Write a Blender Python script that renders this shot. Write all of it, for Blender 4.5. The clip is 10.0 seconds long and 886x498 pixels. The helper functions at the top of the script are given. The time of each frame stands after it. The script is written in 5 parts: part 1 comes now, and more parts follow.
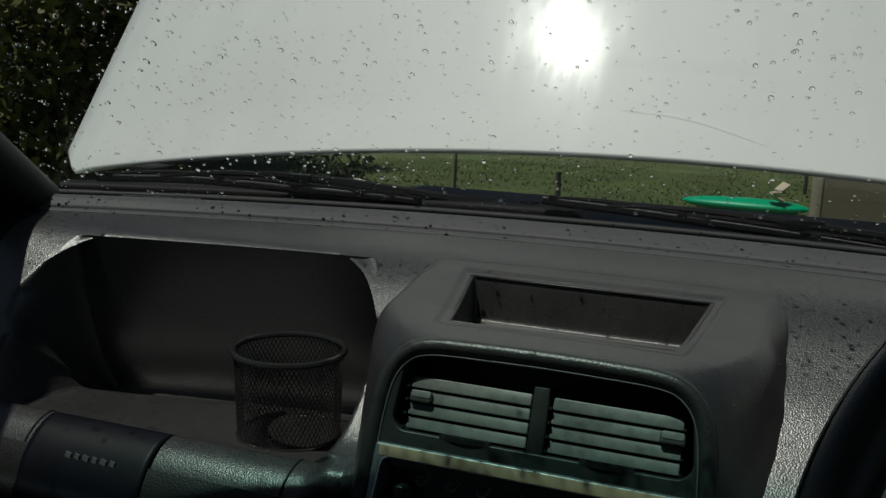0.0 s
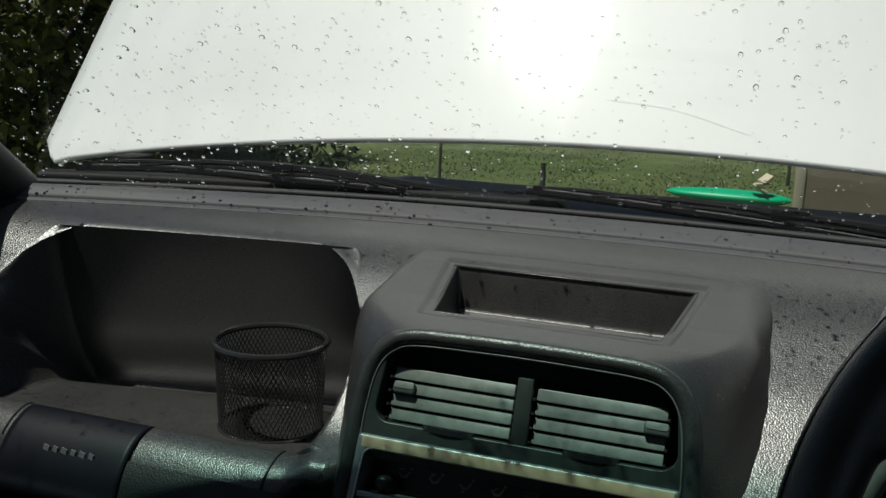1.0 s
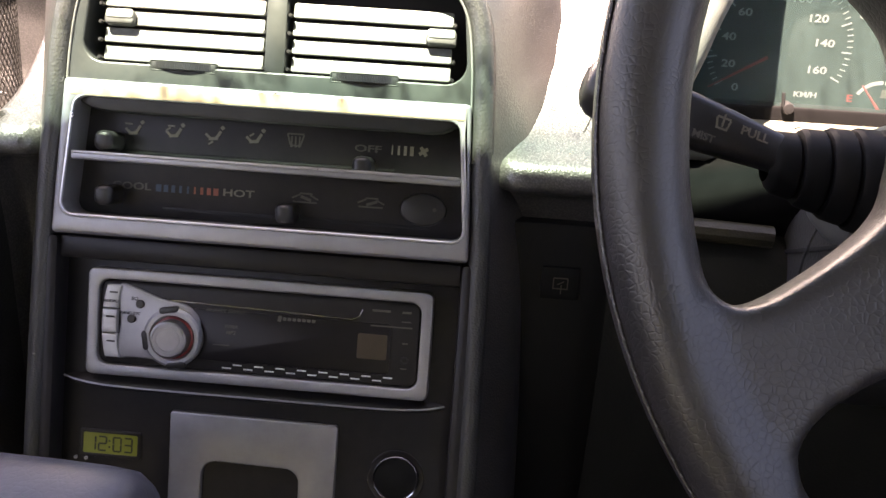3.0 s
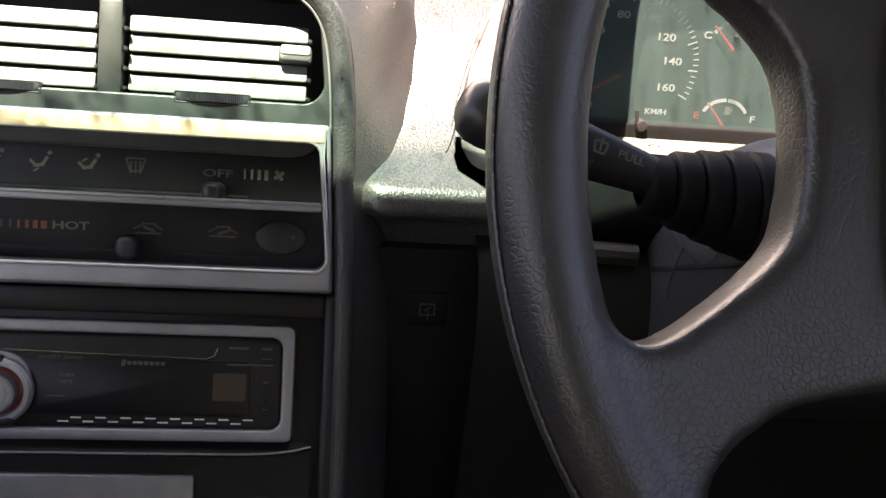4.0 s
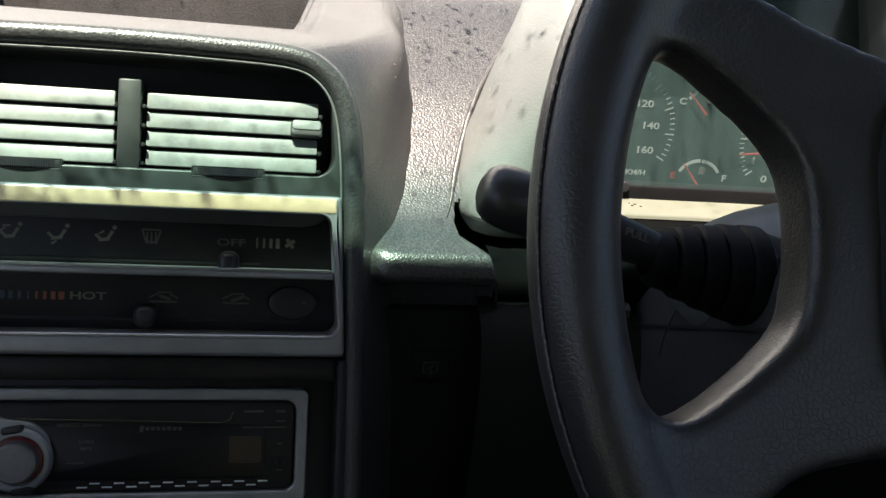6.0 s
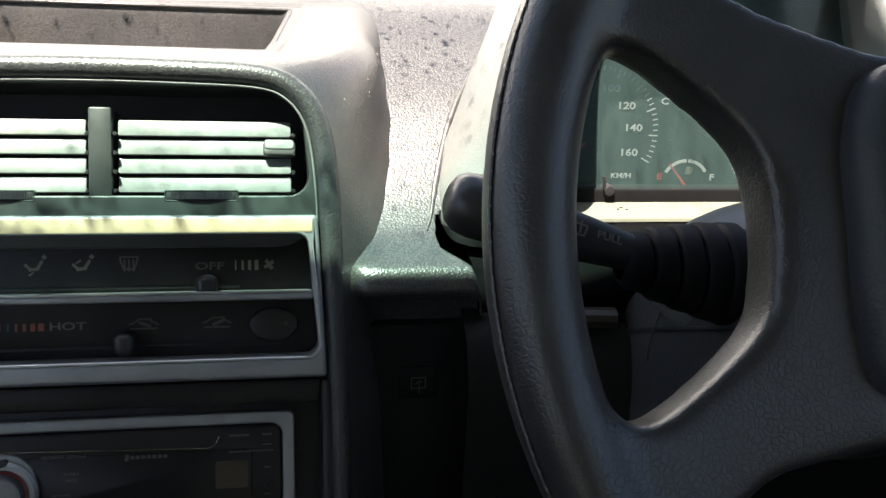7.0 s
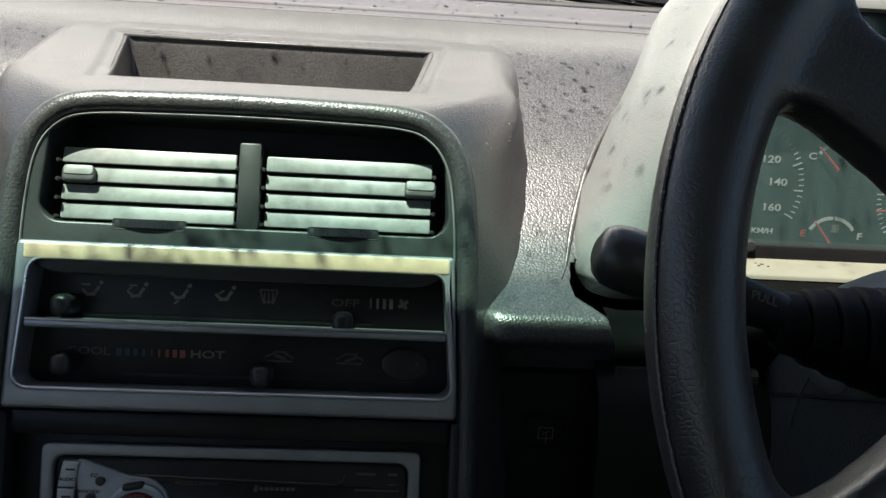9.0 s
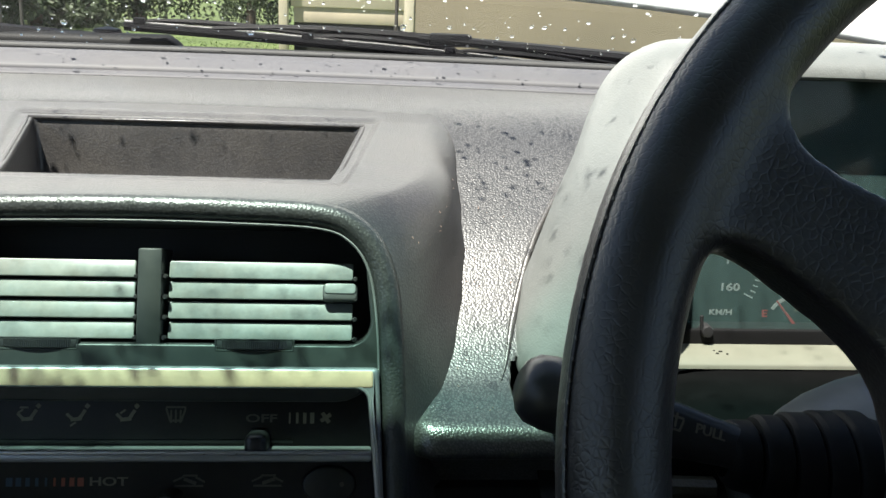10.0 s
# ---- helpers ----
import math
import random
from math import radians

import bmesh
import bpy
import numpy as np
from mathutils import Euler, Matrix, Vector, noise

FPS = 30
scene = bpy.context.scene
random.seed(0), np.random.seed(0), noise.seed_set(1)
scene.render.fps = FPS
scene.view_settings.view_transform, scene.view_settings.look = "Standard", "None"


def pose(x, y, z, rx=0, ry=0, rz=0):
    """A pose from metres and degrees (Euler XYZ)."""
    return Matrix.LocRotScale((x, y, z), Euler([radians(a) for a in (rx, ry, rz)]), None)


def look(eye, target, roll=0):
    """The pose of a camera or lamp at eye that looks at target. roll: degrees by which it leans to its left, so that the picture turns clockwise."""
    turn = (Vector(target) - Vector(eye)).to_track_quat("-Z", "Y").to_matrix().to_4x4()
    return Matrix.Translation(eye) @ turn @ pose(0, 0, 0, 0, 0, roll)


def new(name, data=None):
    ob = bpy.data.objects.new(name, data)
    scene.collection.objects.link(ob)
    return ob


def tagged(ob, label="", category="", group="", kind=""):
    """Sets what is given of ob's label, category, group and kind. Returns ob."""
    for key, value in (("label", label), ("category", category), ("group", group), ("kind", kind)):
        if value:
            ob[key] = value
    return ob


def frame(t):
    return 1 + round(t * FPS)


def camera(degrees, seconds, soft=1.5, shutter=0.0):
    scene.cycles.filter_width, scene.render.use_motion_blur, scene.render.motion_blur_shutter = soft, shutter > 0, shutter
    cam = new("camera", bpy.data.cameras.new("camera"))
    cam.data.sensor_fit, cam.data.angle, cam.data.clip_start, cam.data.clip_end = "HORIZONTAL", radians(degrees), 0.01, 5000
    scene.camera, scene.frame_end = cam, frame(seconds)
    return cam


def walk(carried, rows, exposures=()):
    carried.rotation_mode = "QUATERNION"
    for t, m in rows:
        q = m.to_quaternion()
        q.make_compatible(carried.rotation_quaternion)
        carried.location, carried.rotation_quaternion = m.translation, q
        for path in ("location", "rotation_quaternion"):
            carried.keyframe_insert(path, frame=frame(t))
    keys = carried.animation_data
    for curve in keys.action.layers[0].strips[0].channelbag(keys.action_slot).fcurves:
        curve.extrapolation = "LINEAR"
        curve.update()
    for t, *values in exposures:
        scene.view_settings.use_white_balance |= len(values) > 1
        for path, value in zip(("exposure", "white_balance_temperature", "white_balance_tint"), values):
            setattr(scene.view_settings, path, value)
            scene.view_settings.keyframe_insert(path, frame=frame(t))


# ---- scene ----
cam = camera(51.9, 10.0)
PATH = [
    (0, (0.141, -0.557, 1.253), (-0.541, 1.287, 0.887), 2.2),
    (0.5, (0.146, -0.548, 1.249), (-0.533, 1.302, 0.91), 1.7),
    (1, (0.14, -0.551, 1.251), (-0.509, 1.302, 0.867), 2.4),
    (1.5, (0.147, -0.518, 1.201), (-0.36, 1.337, 0.652), 3.5),
    (1.8, (0.156, -0.501, 1.168), (-0.233, 1.339, 0.486), 4.0),
    (2, (0.157, -0.499, 1.142), (-0.151, 1.334, 0.404), 4.1),
    (2.5, (0.142, -0.488, 1.125), (-0.087, 1.326, 0.313), 3.4),
    (3, (0.125, -0.473, 1.115), (0.026, 1.369, 0.342), 3.2),
    (3.2, (0.125, -0.463, 1.114), (0.132, 1.385, 0.349), 3.6),
    (4.3, (0.08, -0.446, 1.115), (0.415, 1.388, 0.392), 6.8),
    (4.5, (0.057, -0.446, 1.12), (0.431, 1.38, 0.397), 7.7),
    (5, (0.041, -0.455, 1.14), (0.449, 1.379, 0.454), 8.3),
    (5.5, (0.048, -0.457, 1.142), (0.452, 1.383, 0.469), 7.7),
    (6.8, (0.092, -0.456, 1.137), (0.468, 1.396, 0.481), 3.5),
    (7, (0.09, -0.456, 1.138), (0.448, 1.404, 0.495), 2.9),
    (7.5, (0.099, -0.451, 1.139), (0.34, 1.436, 0.522), 1.2),
    (8, (0.087, -0.449, 1.145), (0.271, 1.453, 0.557), 2.4),
    (8.5, (0.059, -0.457, 1.147), (0.216, 1.447, 0.554), 4.6),
    (9, (0.072, -0.449, 1.14), (0.209, 1.461, 0.563), 3.7),
    (9.5, (0.098, -0.443, 1.142), (0.187, 1.479, 0.596), 1.6),
    (9.8, (0.093, -0.422, 1.152), (0.231, 1.501, 0.618), 2.0),
    (10, (0.104, -0.398, 1.17), (0.27, 1.521, 0.632), 2.4),
]
EXPOSURES = [(0.0, -1.3, 6450, 3), (0.5, -0.9, 6500, 4), (1.0, -0.5, 6500, 5), (1.5, -0.55, 6500, 6), (1.8, 0.7, 6500, 7), (2.0, 2.25, 7000, 15), (2.2, 3.0, 7700, 24), (2.5, 3.8, 8700, 38), (3.0, 3.8, 8700, 38),
             (4.3, 3.0, 8200, 30), (5.0, 2.3, 7600, 22), (5.5, 1.85, 7400, 19), (7.0, 2.55, 7200, 18), (7.5, 2.25, 7200, 18), (8.0, 1.9, 6900, 15), (8.5, 1.65, 6900, 14), (9.5, 1.7, 6800, 13), (10.0, 1.65, 6650, 10)]
walk(cam, [(t, look(eye, target, roll)) for t, eye, target, roll in PATH], EXPOSURES)

from mathutils.geometry import delaunay_2d_cdt

# ---- world, sun ----
SUN_DIR = Vector((-0.235, -0.248, 0.93)).normalized()
world = bpy.data.worlds.new("sky")
scene.world = world
world.use_nodes = True
wt = world.node_tree
sky = wt.nodes.new("ShaderNodeTexSky")
sky.sky_type = "NISHITA"
sky.sun_disc = False
sky.sun_elevation = math.asin(SUN_DIR.z)
sky.sun_rotation = math.atan2(SUN_DIR.x, SUN_DIR.y)
wt.links.new(sky.outputs[0], wt.nodes["Background"].inputs[0])
wt.nodes["Background"].inputs[1].default_value = 0.06
sun = new("sun", bpy.data.lights.new("sun", "SUN"))
sun.data.energy = 5.0
sun.data.angle = radians(0.6)
sun.data.color = (1.0, 0.96, 0.90)
sun.matrix_world = look((0, 0, 6), Vector((0, 0, 6)) - SUN_DIR)


# ---- mesh helpers ----
def mesh_ob(name, bm, material=None, parent=None, smooth=None, fix=True):
    """Link a bmesh as one mesh object; smooth: angle in degrees below which edges are shaded smooth."""
    if fix:
        bmesh.ops.recalc_face_normals(bm, faces=bm.faces)
    me = bpy.data.meshes.new(name)
    if smooth is not None:
        lim = radians(smooth)
        for e in bm.edges:
            e.smooth = len(e.link_faces) != 2 or e.calc_face_angle(0.0) < lim
        for f in bm.faces:
            f.smooth = True
    bm.to_mesh(me)
    bm.free()
    if material:
        me.materials.append(material)
    ob = new(name, me)
    if parent:
        ob.parent = parent
    return ob


def part(name, bm, material, parent, label="", smooth=35, fix=True):
    ob = mesh_ob(name, bm, material, parent, smooth, fix)
    return tagged(ob, label) if label else ob


def thing(name, label, category, group="", at=(0, 0, 0)):
    ob = new(name)
    ob.empty_display_size = 0.02
    return tagged(ob, label, category, group)


def cr(points, n=6, closed=False):
    """Catmull-Rom through points (tuples of any size), n steps a span."""
    pts = [np.array(p, float) for p in points]
    m = len(pts)
    out = []
    spans = m if closed else m - 1
    for i in range(spans):
        p1, p2 = pts[i], pts[(i + 1) % m]
        p0 = pts[(i - 1) % m] if closed or i > 0 else 2 * p1 - p2
        p3 = pts[(i + 2) % m] if closed or i + 2 < m else 2 * p2 - p1
        for j in range(n):
            t = j / n
            out.append(0.5 * (2 * p1 + (p2 - p0) * t + (2 * p0 - 5 * p1 + 4 * p2 - p3) * t * t + (3 * p1 - p0 - 3 * p2 + p3) * t ** 3))
    if not closed:
        out.append(pts[-1])
    return out


def rrect(w, h, r, n=5, cx=0.0, cy=0.0, top=None):
    """Rounded rectangle, counter-clockwise from the lower right corner; top: its width at the top."""
    tw = w if top is None else top
    out = []
    for sx, sy, a0 in ((1, -1, -90), (1, 1, 0), (-1, 1, 90), (-1, -1, 180)):
        half = (w if sy < 0 else tw) / 2
        for i in range(n + 1):
            a = radians(a0 + 90 * i / n)
            out.append((cx + sx * (half - r) + r * math.cos(a), cy + sy * (h / 2 - r) + r * math.sin(a)))
    return out


def inset(outline, d):
    """Shift a closed counter-clockwise outline inwards by d."""
    m = len(outline)
    res = []
    for i in range(m):
        a, b, c = (Vector(outline[(i + k) % m][:2]) for k in (-1, 0, 1))
        t1, t2 = (b - a), (c - b)
        t1 = t1.normalized() if t1.length > 1e-9 else t2.normalized()
        t2 = t2.normalized() if t2.length > 1e-9 else t1
        n1, n2 = Vector((-t1.y, t1.x)), Vector((-t2.y, t2.x))
        nn = (n1 + n2)
        nn = nn.normalized() if nn.length > 1e-6 else n1
        k = max(0.5, nn.dot(n1))
        res.append((b.x + nn.x * d / k, b.y + nn.y * d / k))
    return res


def bridge(bm, ring_a, ring_b, closed=True):
    m = len(ring_a)
    for i in range(m if closed else m - 1):
        j = (i + 1) % m
        try:
            bm.faces.new((ring_a[i], ring_a[j], ring_b[j], ring_b[i]))
        except ValueError:
            pass


def slab(bm, outline, z0, z1, r=0.001, seg=3, m=None, back=True):
    """A plate with the given outline from z0 up to z1, its upper edge rounded by r."""
    m = m or Matrix()
    rings = []
    levels = [(0.0, z0), (0.0, z1 - r)] + [(r * (1 - math.cos(radians(90 * i / seg))), z1 - r + r * math.sin(radians(90 * i / seg))) for i in range(1, seg + 1)]
    for d, z in levels:
        o = inset(outline, d) if d else outline
        rings.append([bm.verts.new(m @ Vector((x, y, z))) for x, y in o])
    for a, b in zip(rings, rings[1:]):
        bridge(bm, a, b)
    bm.faces.new(rings[-1])
    if back:
        bm.faces.new(list(reversed(rings[0])))


def ring_plate(bm, outer, inner, z0, z1, r=0.001, seg=3, m=None, depth=None):
    """A frame between two outlines of equal count, both edges rounded; depth: how far its inner wall goes down."""
    m = m or Matrix()
    depth = z0 if depth is None else depth
    levels = [(outer, 0.0, z0), (outer, 0.0, z1 - r)]
    arc = [(r * (1 - math.cos(radians(90 * i / seg))), z1 - r + r * math.sin(radians(90 * i / seg))) for i in range(1, seg + 1)]
    levels += [(outer, d, z) for d, z in arc]
    levels += [(inner, -d, z) for d, z in reversed(arc)] + [(inner, 0.0, z1 - r), (inner, 0.0, depth)]
    rings = [[bm.verts.new(m @ Vector((x, y, z))) for x, y in (inset(o, d) if d else o)] for o, d, z in levels]
    for a, b in zip(rings, rings[1:]):
        bridge(bm, a, b)
    bridge(bm, rings[-1], rings[0])


def box(bm, centre, size, r=0.001, m=None, seg=2):
    """A box with rounded edges."""
    m = m or Matrix()
    res = bmesh.ops.create_cube(bm, size=1.0)
    vs = res["verts"]
    for v in vs:
        v.co = Vector((v.co.x * size[0] + centre[0], v.co.y * size[1] + centre[1], v.co.z * size[2] + centre[2]))
    if r > 0:
        es = {e for v in vs for e in v.link_edges}
        out = bmesh.ops.bevel(bm, geom=list(es), offset=min(r, min(size) * 0.45), segments=seg, profile=0.5, affect="EDGES")
        vs = {v for f in out["faces"] for v in f.verts} | {v for v in vs if v.is_valid}
    bmesh.ops.transform(bm, matrix=m, verts=list(vs))


def tube(bm, path, radius, n=10, cap=True, flat=1.0, up=None):
    """A round bar along a path; radius: one number or one per point."""
    pts = [Vector(p) for p in path]
    rings = []
    ref = Vector(up) if up else None
    for i, p in enumerate(pts):
        t = (pts[min(i + 1, len(pts) - 1)] - pts[max(i - 1, 0)]).normalized()
        if ref is None:
            ref = Vector((0, 0, 1)) if abs(t.z) < 0.9 else Vector((1, 0, 0))
        side = t.cross(ref).normalized()
        upv = side.cross(t).normalized()
        ref = upv
        r = radius[i] if hasattr(radius, "__len__") else radius
        rings.append([bm.verts.new(p + side * (r * math.cos(2 * math.pi * k / n)) + upv * (r * flat * math.sin(2 * math.pi * k / n))) for k in range(n)])
    for a, b in zip(rings, rings[1:]):
        bridge(bm, a, b)
    if cap:
        bm.faces.new(list(reversed(rings[0])))
        bm.faces.new(rings[-1])


def lathe(bm, profile, n=32, m=None):
    """Turn a profile of (radius, height) round z."""
    m = m or Matrix()
    rings = []
    for r, z in profile:
        if r < 1e-6:
            rings.append([bm.verts.new(m @ Vector((0, 0, z)))])
        else:
            rings.append([bm.verts.new(m @ Vector((r * math.cos(2 * math.pi * k / n), r * math.sin(2 * math.pi * k / n), z))) for k in range(n)])
    for a, b in zip(rings, rings[1:]):
        if len(a) == 1 or len(b) == 1:
            one, many = (a[0], b) if len(a) == 1 else (b[0], a)
            if len(many) > 1:
                for k in range(n):
                    bm.faces.new((one, many[k], many[(k + 1) % n]))
        else:
            bridge(bm, a, b)


def sheet(bm, nu, nv, f):
    """A grid of nu by nv points given by f(i, j)."""
    g = [[bm.verts.new(f(i, j)) for j in range(nv)] for i in range(nu)]
    for i in range(nu - 1):
        for j in range(nv - 1):
            bm.faces.new((g[i][j], g[i + 1][j], g[i + 1][j + 1], g[i][j + 1]))


def lettering(name, body, size, m, material, parent=None, squash=1.0, shear=0.0, depth=0.0002):
    """Built-in font as a thin mesh, centred on m, facing its +z."""
    cu = bpy.data.curves.new(name, "FONT")
    cu.body, cu.size, cu.align_x, cu.align_y, cu.extrude, cu.shear = body, size, "CENTER", "CENTER", depth, shear
    cu.resolution_u = 3
    cu.offset = size * 0.018
    tmp = new(name + "_tmp", cu)
    bpy.context.view_layer.update()
    me = bpy.data.meshes.new_from_object(tmp)
    bpy.data.objects.remove(tmp)
    me.transform(m @ Matrix.Diagonal((squash, 1, 1, 1)))
    me.materials.clear()
    me.materials.append(material)
    ob = new(name, me)
    if parent:
        ob.parent = parent
    return ob


def bars(bm, items, m, z=0.0003):
    """Flat bars (x, y, width, height, turn in degrees) printed on the xy plane of m."""
    for x, y, w, h, a in items:
        q = m @ pose(x, y, 0, 0, 0, a)
        lo = [bm.verts.new(q @ Vector((sx * w / 2, sy * h / 2, 0.0))) for sx, sy in ((-1, -1), (1, -1), (1, 1), (-1, 1))]
        hi = [bm.verts.new(q @ Vector((sx * w / 2, sy * h / 2, z))) for sx, sy in ((-1, -1), (1, -1), (1, 1), (-1, 1))]
        bridge(bm, lo, hi)
        bm.faces.new(hi)
        bm.faces.new(list(reversed(lo)))


def smoothstep(a, b, x):
    t = min(1.0, max(0.0, (x - a) / (b - a)))
    return t * t * (3 - 2 * t)


# ---- materials ----
def shader(name, colour, rough=0.5, metal=0.0, coat=0.0, spec=0.5, vary=0.15, scale=40.0, grain=0.0, grain_scale=600.0, grain_kind="noise",
           dust=0.0, dust_colour=(0.30, 0.26, 0.21), rough_vary=0.08, stretch=(1, 1, 1), grain_glint=0.0):
    """A painted, moulded or woven surface: colour blotches at two sizes, relief, dust."""
    mt = bpy.data.materials.new(name)
    mt.use_nodes = True
    nt = mt.node_tree
    b = nt.nodes["Principled BSDF"]
    b.inputs["Roughness"].default_value = rough
    b.inputs["Metallic"].default_value = metal
    b.inputs["Coat Weight"].default_value = coat
    b.inputs["Coat Roughness"].default_value = 0.10
    b.inputs["Specular IOR Level"].default_value = spec
    tc = nt.nodes.new("ShaderNodeTexCoord")
    mp = nt.nodes.new("ShaderNodeMapping")
    mp.inputs["Scale"].default_value = stretch
    nt.links.new(tc.outputs["Object"], mp.inputs["Vector"])
    big = nt.nodes.new("ShaderNodeTexNoise")
    big.inputs["Scale"].default_value = scale
    big.inputs["Detail"].default_value = 6.0
    big.inputs["Roughness"].default_value = 0.65
    nt.links.new(mp.outputs[0], big.inputs["Vector"])
    ramp = nt.nodes.new("ShaderNodeMapRange")
    ramp.inputs["From Min"].default_value, ramp.inputs["From Max"].default_value = 0.3, 0.7
    ramp.inputs["To Min"].default_value, ramp.inputs["To Max"].default_value = 1.0 - vary, 1.0 + vary
    nt.links.new(big.outputs["Fac"], ramp.inputs["Value"])
    mul = nt.nodes.new("ShaderNodeVectorMath")
    mul.operation = "SCALE"
    mul.inputs[0].default_value = colour
    nt.links.new(ramp.outputs[0], mul.inputs["Scale"])
    col = mul.outputs[0]
    if dust:
        fine = nt.nodes.new("ShaderNodeTexNoise")
        fine.inputs["Scale"].default_value = scale * 0.4
        fine.inputs["Detail"].default_value = 9.0
        fine.inputs["Roughness"].default_value = 0.75
        nt.links.new(tc.outputs["Object"], fine.inputs["Vector"])
        r2 = nt.nodes.new("ShaderNodeMapRange")
        r2.inputs["From Min"].default_value, r2.inputs["From Max"].default_value = 0.42, 0.72
        r2.inputs["To Min"].default_value, r2.inputs["To Max"].default_value = 0.0, dust
        nt.links.new(fine.outputs["Fac"], r2.inputs["Value"])
        mix = nt.nodes.new("ShaderNodeMix")
        mix.data_type = "RGBA"
        nt.links.new(r2.outputs[0], mix.inputs["Factor"])
        nt.links.new(col, mix.inputs["A"])
        mix.inputs["B"].default_value = (*dust_colour, 1)
        col = mix.outputs["Result"]
    nt.links.new(col, b.inputs["Base Color"])
    if rough_vary:
        r3 = nt.nodes.new("ShaderNodeMapRange")
        r3.inputs["To Min"].default_value, r3.inputs["To Max"].default_value = max(0.02, rough - rough_vary), min(1.0, rough + rough_vary)
        nt.links.new(big.outputs["Fac"], r3.inputs["Value"])
        nt.links.new(r3.outputs[0], b.inputs["Roughness"])
    if grain:
        if grain_kind == "hide":
            tx = nt.nodes.new("ShaderNodeTexVoronoi")
            tx.feature = "SMOOTH_F1"
            tx.inputs["Smoothness"].default_value = 0.35
            tx.inputs["Scale"].default_value = grain_scale
            out = tx.outputs["Distance"]
        elif grain_kind == "cracks":
            tx = nt.nodes.new("ShaderNodeTexVoronoi")
            tx.feature = "DISTANCE_TO_EDGE"
            tx.inputs["Scale"].default_value = grain_scale
            mr = nt.nodes.new("ShaderNodeMapRange")
            mr.inputs["From Max"].default_value = 0.18
            nt.links.new(tx.outputs["Distance"], mr.inputs["Value"])
            out = mr.outputs[0]
        else:
            tx = nt.nodes.new("ShaderNodeTexNoise")
            tx.inputs["Scale"].default_value = grain_scale
            tx.inputs["Detail"].default_value = 4.0
            out = tx.outputs["Fac"]
        wob = nt.nodes.new("ShaderNodeTexNoise")
        wob.inputs["Scale"].default_value = grain_scale * 0.6
        nt.links.new(mp.outputs[0], wob.inputs["Vector"])
        add = nt.nodes.new("ShaderNodeVectorMath")
        add.operation = "MULTIPLY_ADD"
        add.inputs[1].default_value = (0.5 / grain_scale,) * 3
        nt.links.new(wob.outputs["Color"], add.inputs[0])
        nt.links.new(mp.outputs[0], add.inputs[2])
        nt.links.new(add.outputs[0], tx.inputs["Vector"])
        bump = nt.nodes.new("ShaderNodeBump")
        bump.inputs["Strength"].default_value = 1.0
        bump.inputs["Distance"].default_value = grain
        if grain_kind == "hide":
            bump.invert = True
        nt.links.new(out, bump.inputs["Height"])
        if grain_glint:
            # the grain's tops are painted paler than its grooves to stand for sparkle
            tops = nt.nodes.new("ShaderNodeMapRange")
            tops.inputs["From Min"].default_value, tops.inputs["From Max"].default_value = 0.1, 0.62
            tops.inputs["To Min"].default_value, tops.inputs["To Max"].default_value = 1.0 + grain_glint, max(0.0, 1.0 - grain_glint)
            nt.links.new(out, tops.inputs["Value"])
            worn = nt.nodes.new("ShaderNodeVectorMath")
            worn.operation = "SCALE"
            nt.links.new(col, worn.inputs[0])
            nt.links.new(tops.outputs[0], worn.inputs["Scale"])
            nt.links.new(worn.outputs[0], b.inputs["Base Color"])
        nt.links.new(bump.outputs[0], b.inputs["Normal"])
    return mt


DASH = shader("grained_dash_plastic", (0.056, 0.0548, 0.0555), 0.33, spec=1.0, vary=0.12, scale=9, grain=0.00017, grain_scale=820, grain_kind="hide", dust=0.08, rough_vary=0.02, grain_glint=0.50)
HUMP = shader("rubbed_hump_plastic", (0.040, 0.0385, 0.0395), 0.37, spec=1.0, vary=0.22, scale=16, grain=0.00014, grain_scale=820, grain_kind="hide", dust=0.14, rough_vary=0.05, grain_glint=0.25)
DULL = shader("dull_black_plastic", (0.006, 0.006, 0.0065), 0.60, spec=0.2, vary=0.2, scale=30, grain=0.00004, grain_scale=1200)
RIM = shader("dark_surround_plastic", (0.036, 0.0365, 0.036), 0.40, spec=0.6, vary=0.15, scale=14, grain=0.00020, grain_scale=760, grain_kind="hide", dust=0.05, rough_vary=0.03)
# surround plastic made paler for the sun on its upward-facing roll
BROW = shader("sunlit_brow_plastic", (0.044, 0.043, 0.043), 0.38, spec=0.8, vary=0.15, scale=14, grain=0.00016, grain_scale=760, grain_kind="hide", dust=0.06, rough_vary=0.03, grain_glint=0.3)
BLACK = shader("satin_black_plastic", (0.018, 0.018, 0.019), 0.36, vary=0.2, scale=30, grain=0.00004, grain_scale=1500, dust=0.06)
PANEL = shader("black_console_panel", (0.012, 0.011, 0.0125), 0.40, spec=0.30, vary=0.2, scale=24, grain=0.00003, grain_scale=1800, dust=0.06)
MATT = shader("matt_black_rubber", (0.015, 0.015, 0.016), 0.62, vary=0.2, scale=50, grain=0.00006, grain_scale=900)
SILVER = shader("worn_silver_paint", (0.34, 0.34, 0.355), 0.37, metal=0.55, vary=0.10, scale=60, grain=0.00002, grain_scale=2500, dust=0.10)
# green tint and part of the blotches stand for band light and drop shade
SLAT = shader("dusty_tinted_vent_plastic", (0.158, 0.178, 0.170), 0.42, vary=0.36, scale=70, dust=0.40)
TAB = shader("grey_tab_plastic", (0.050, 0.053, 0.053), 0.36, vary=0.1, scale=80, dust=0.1)
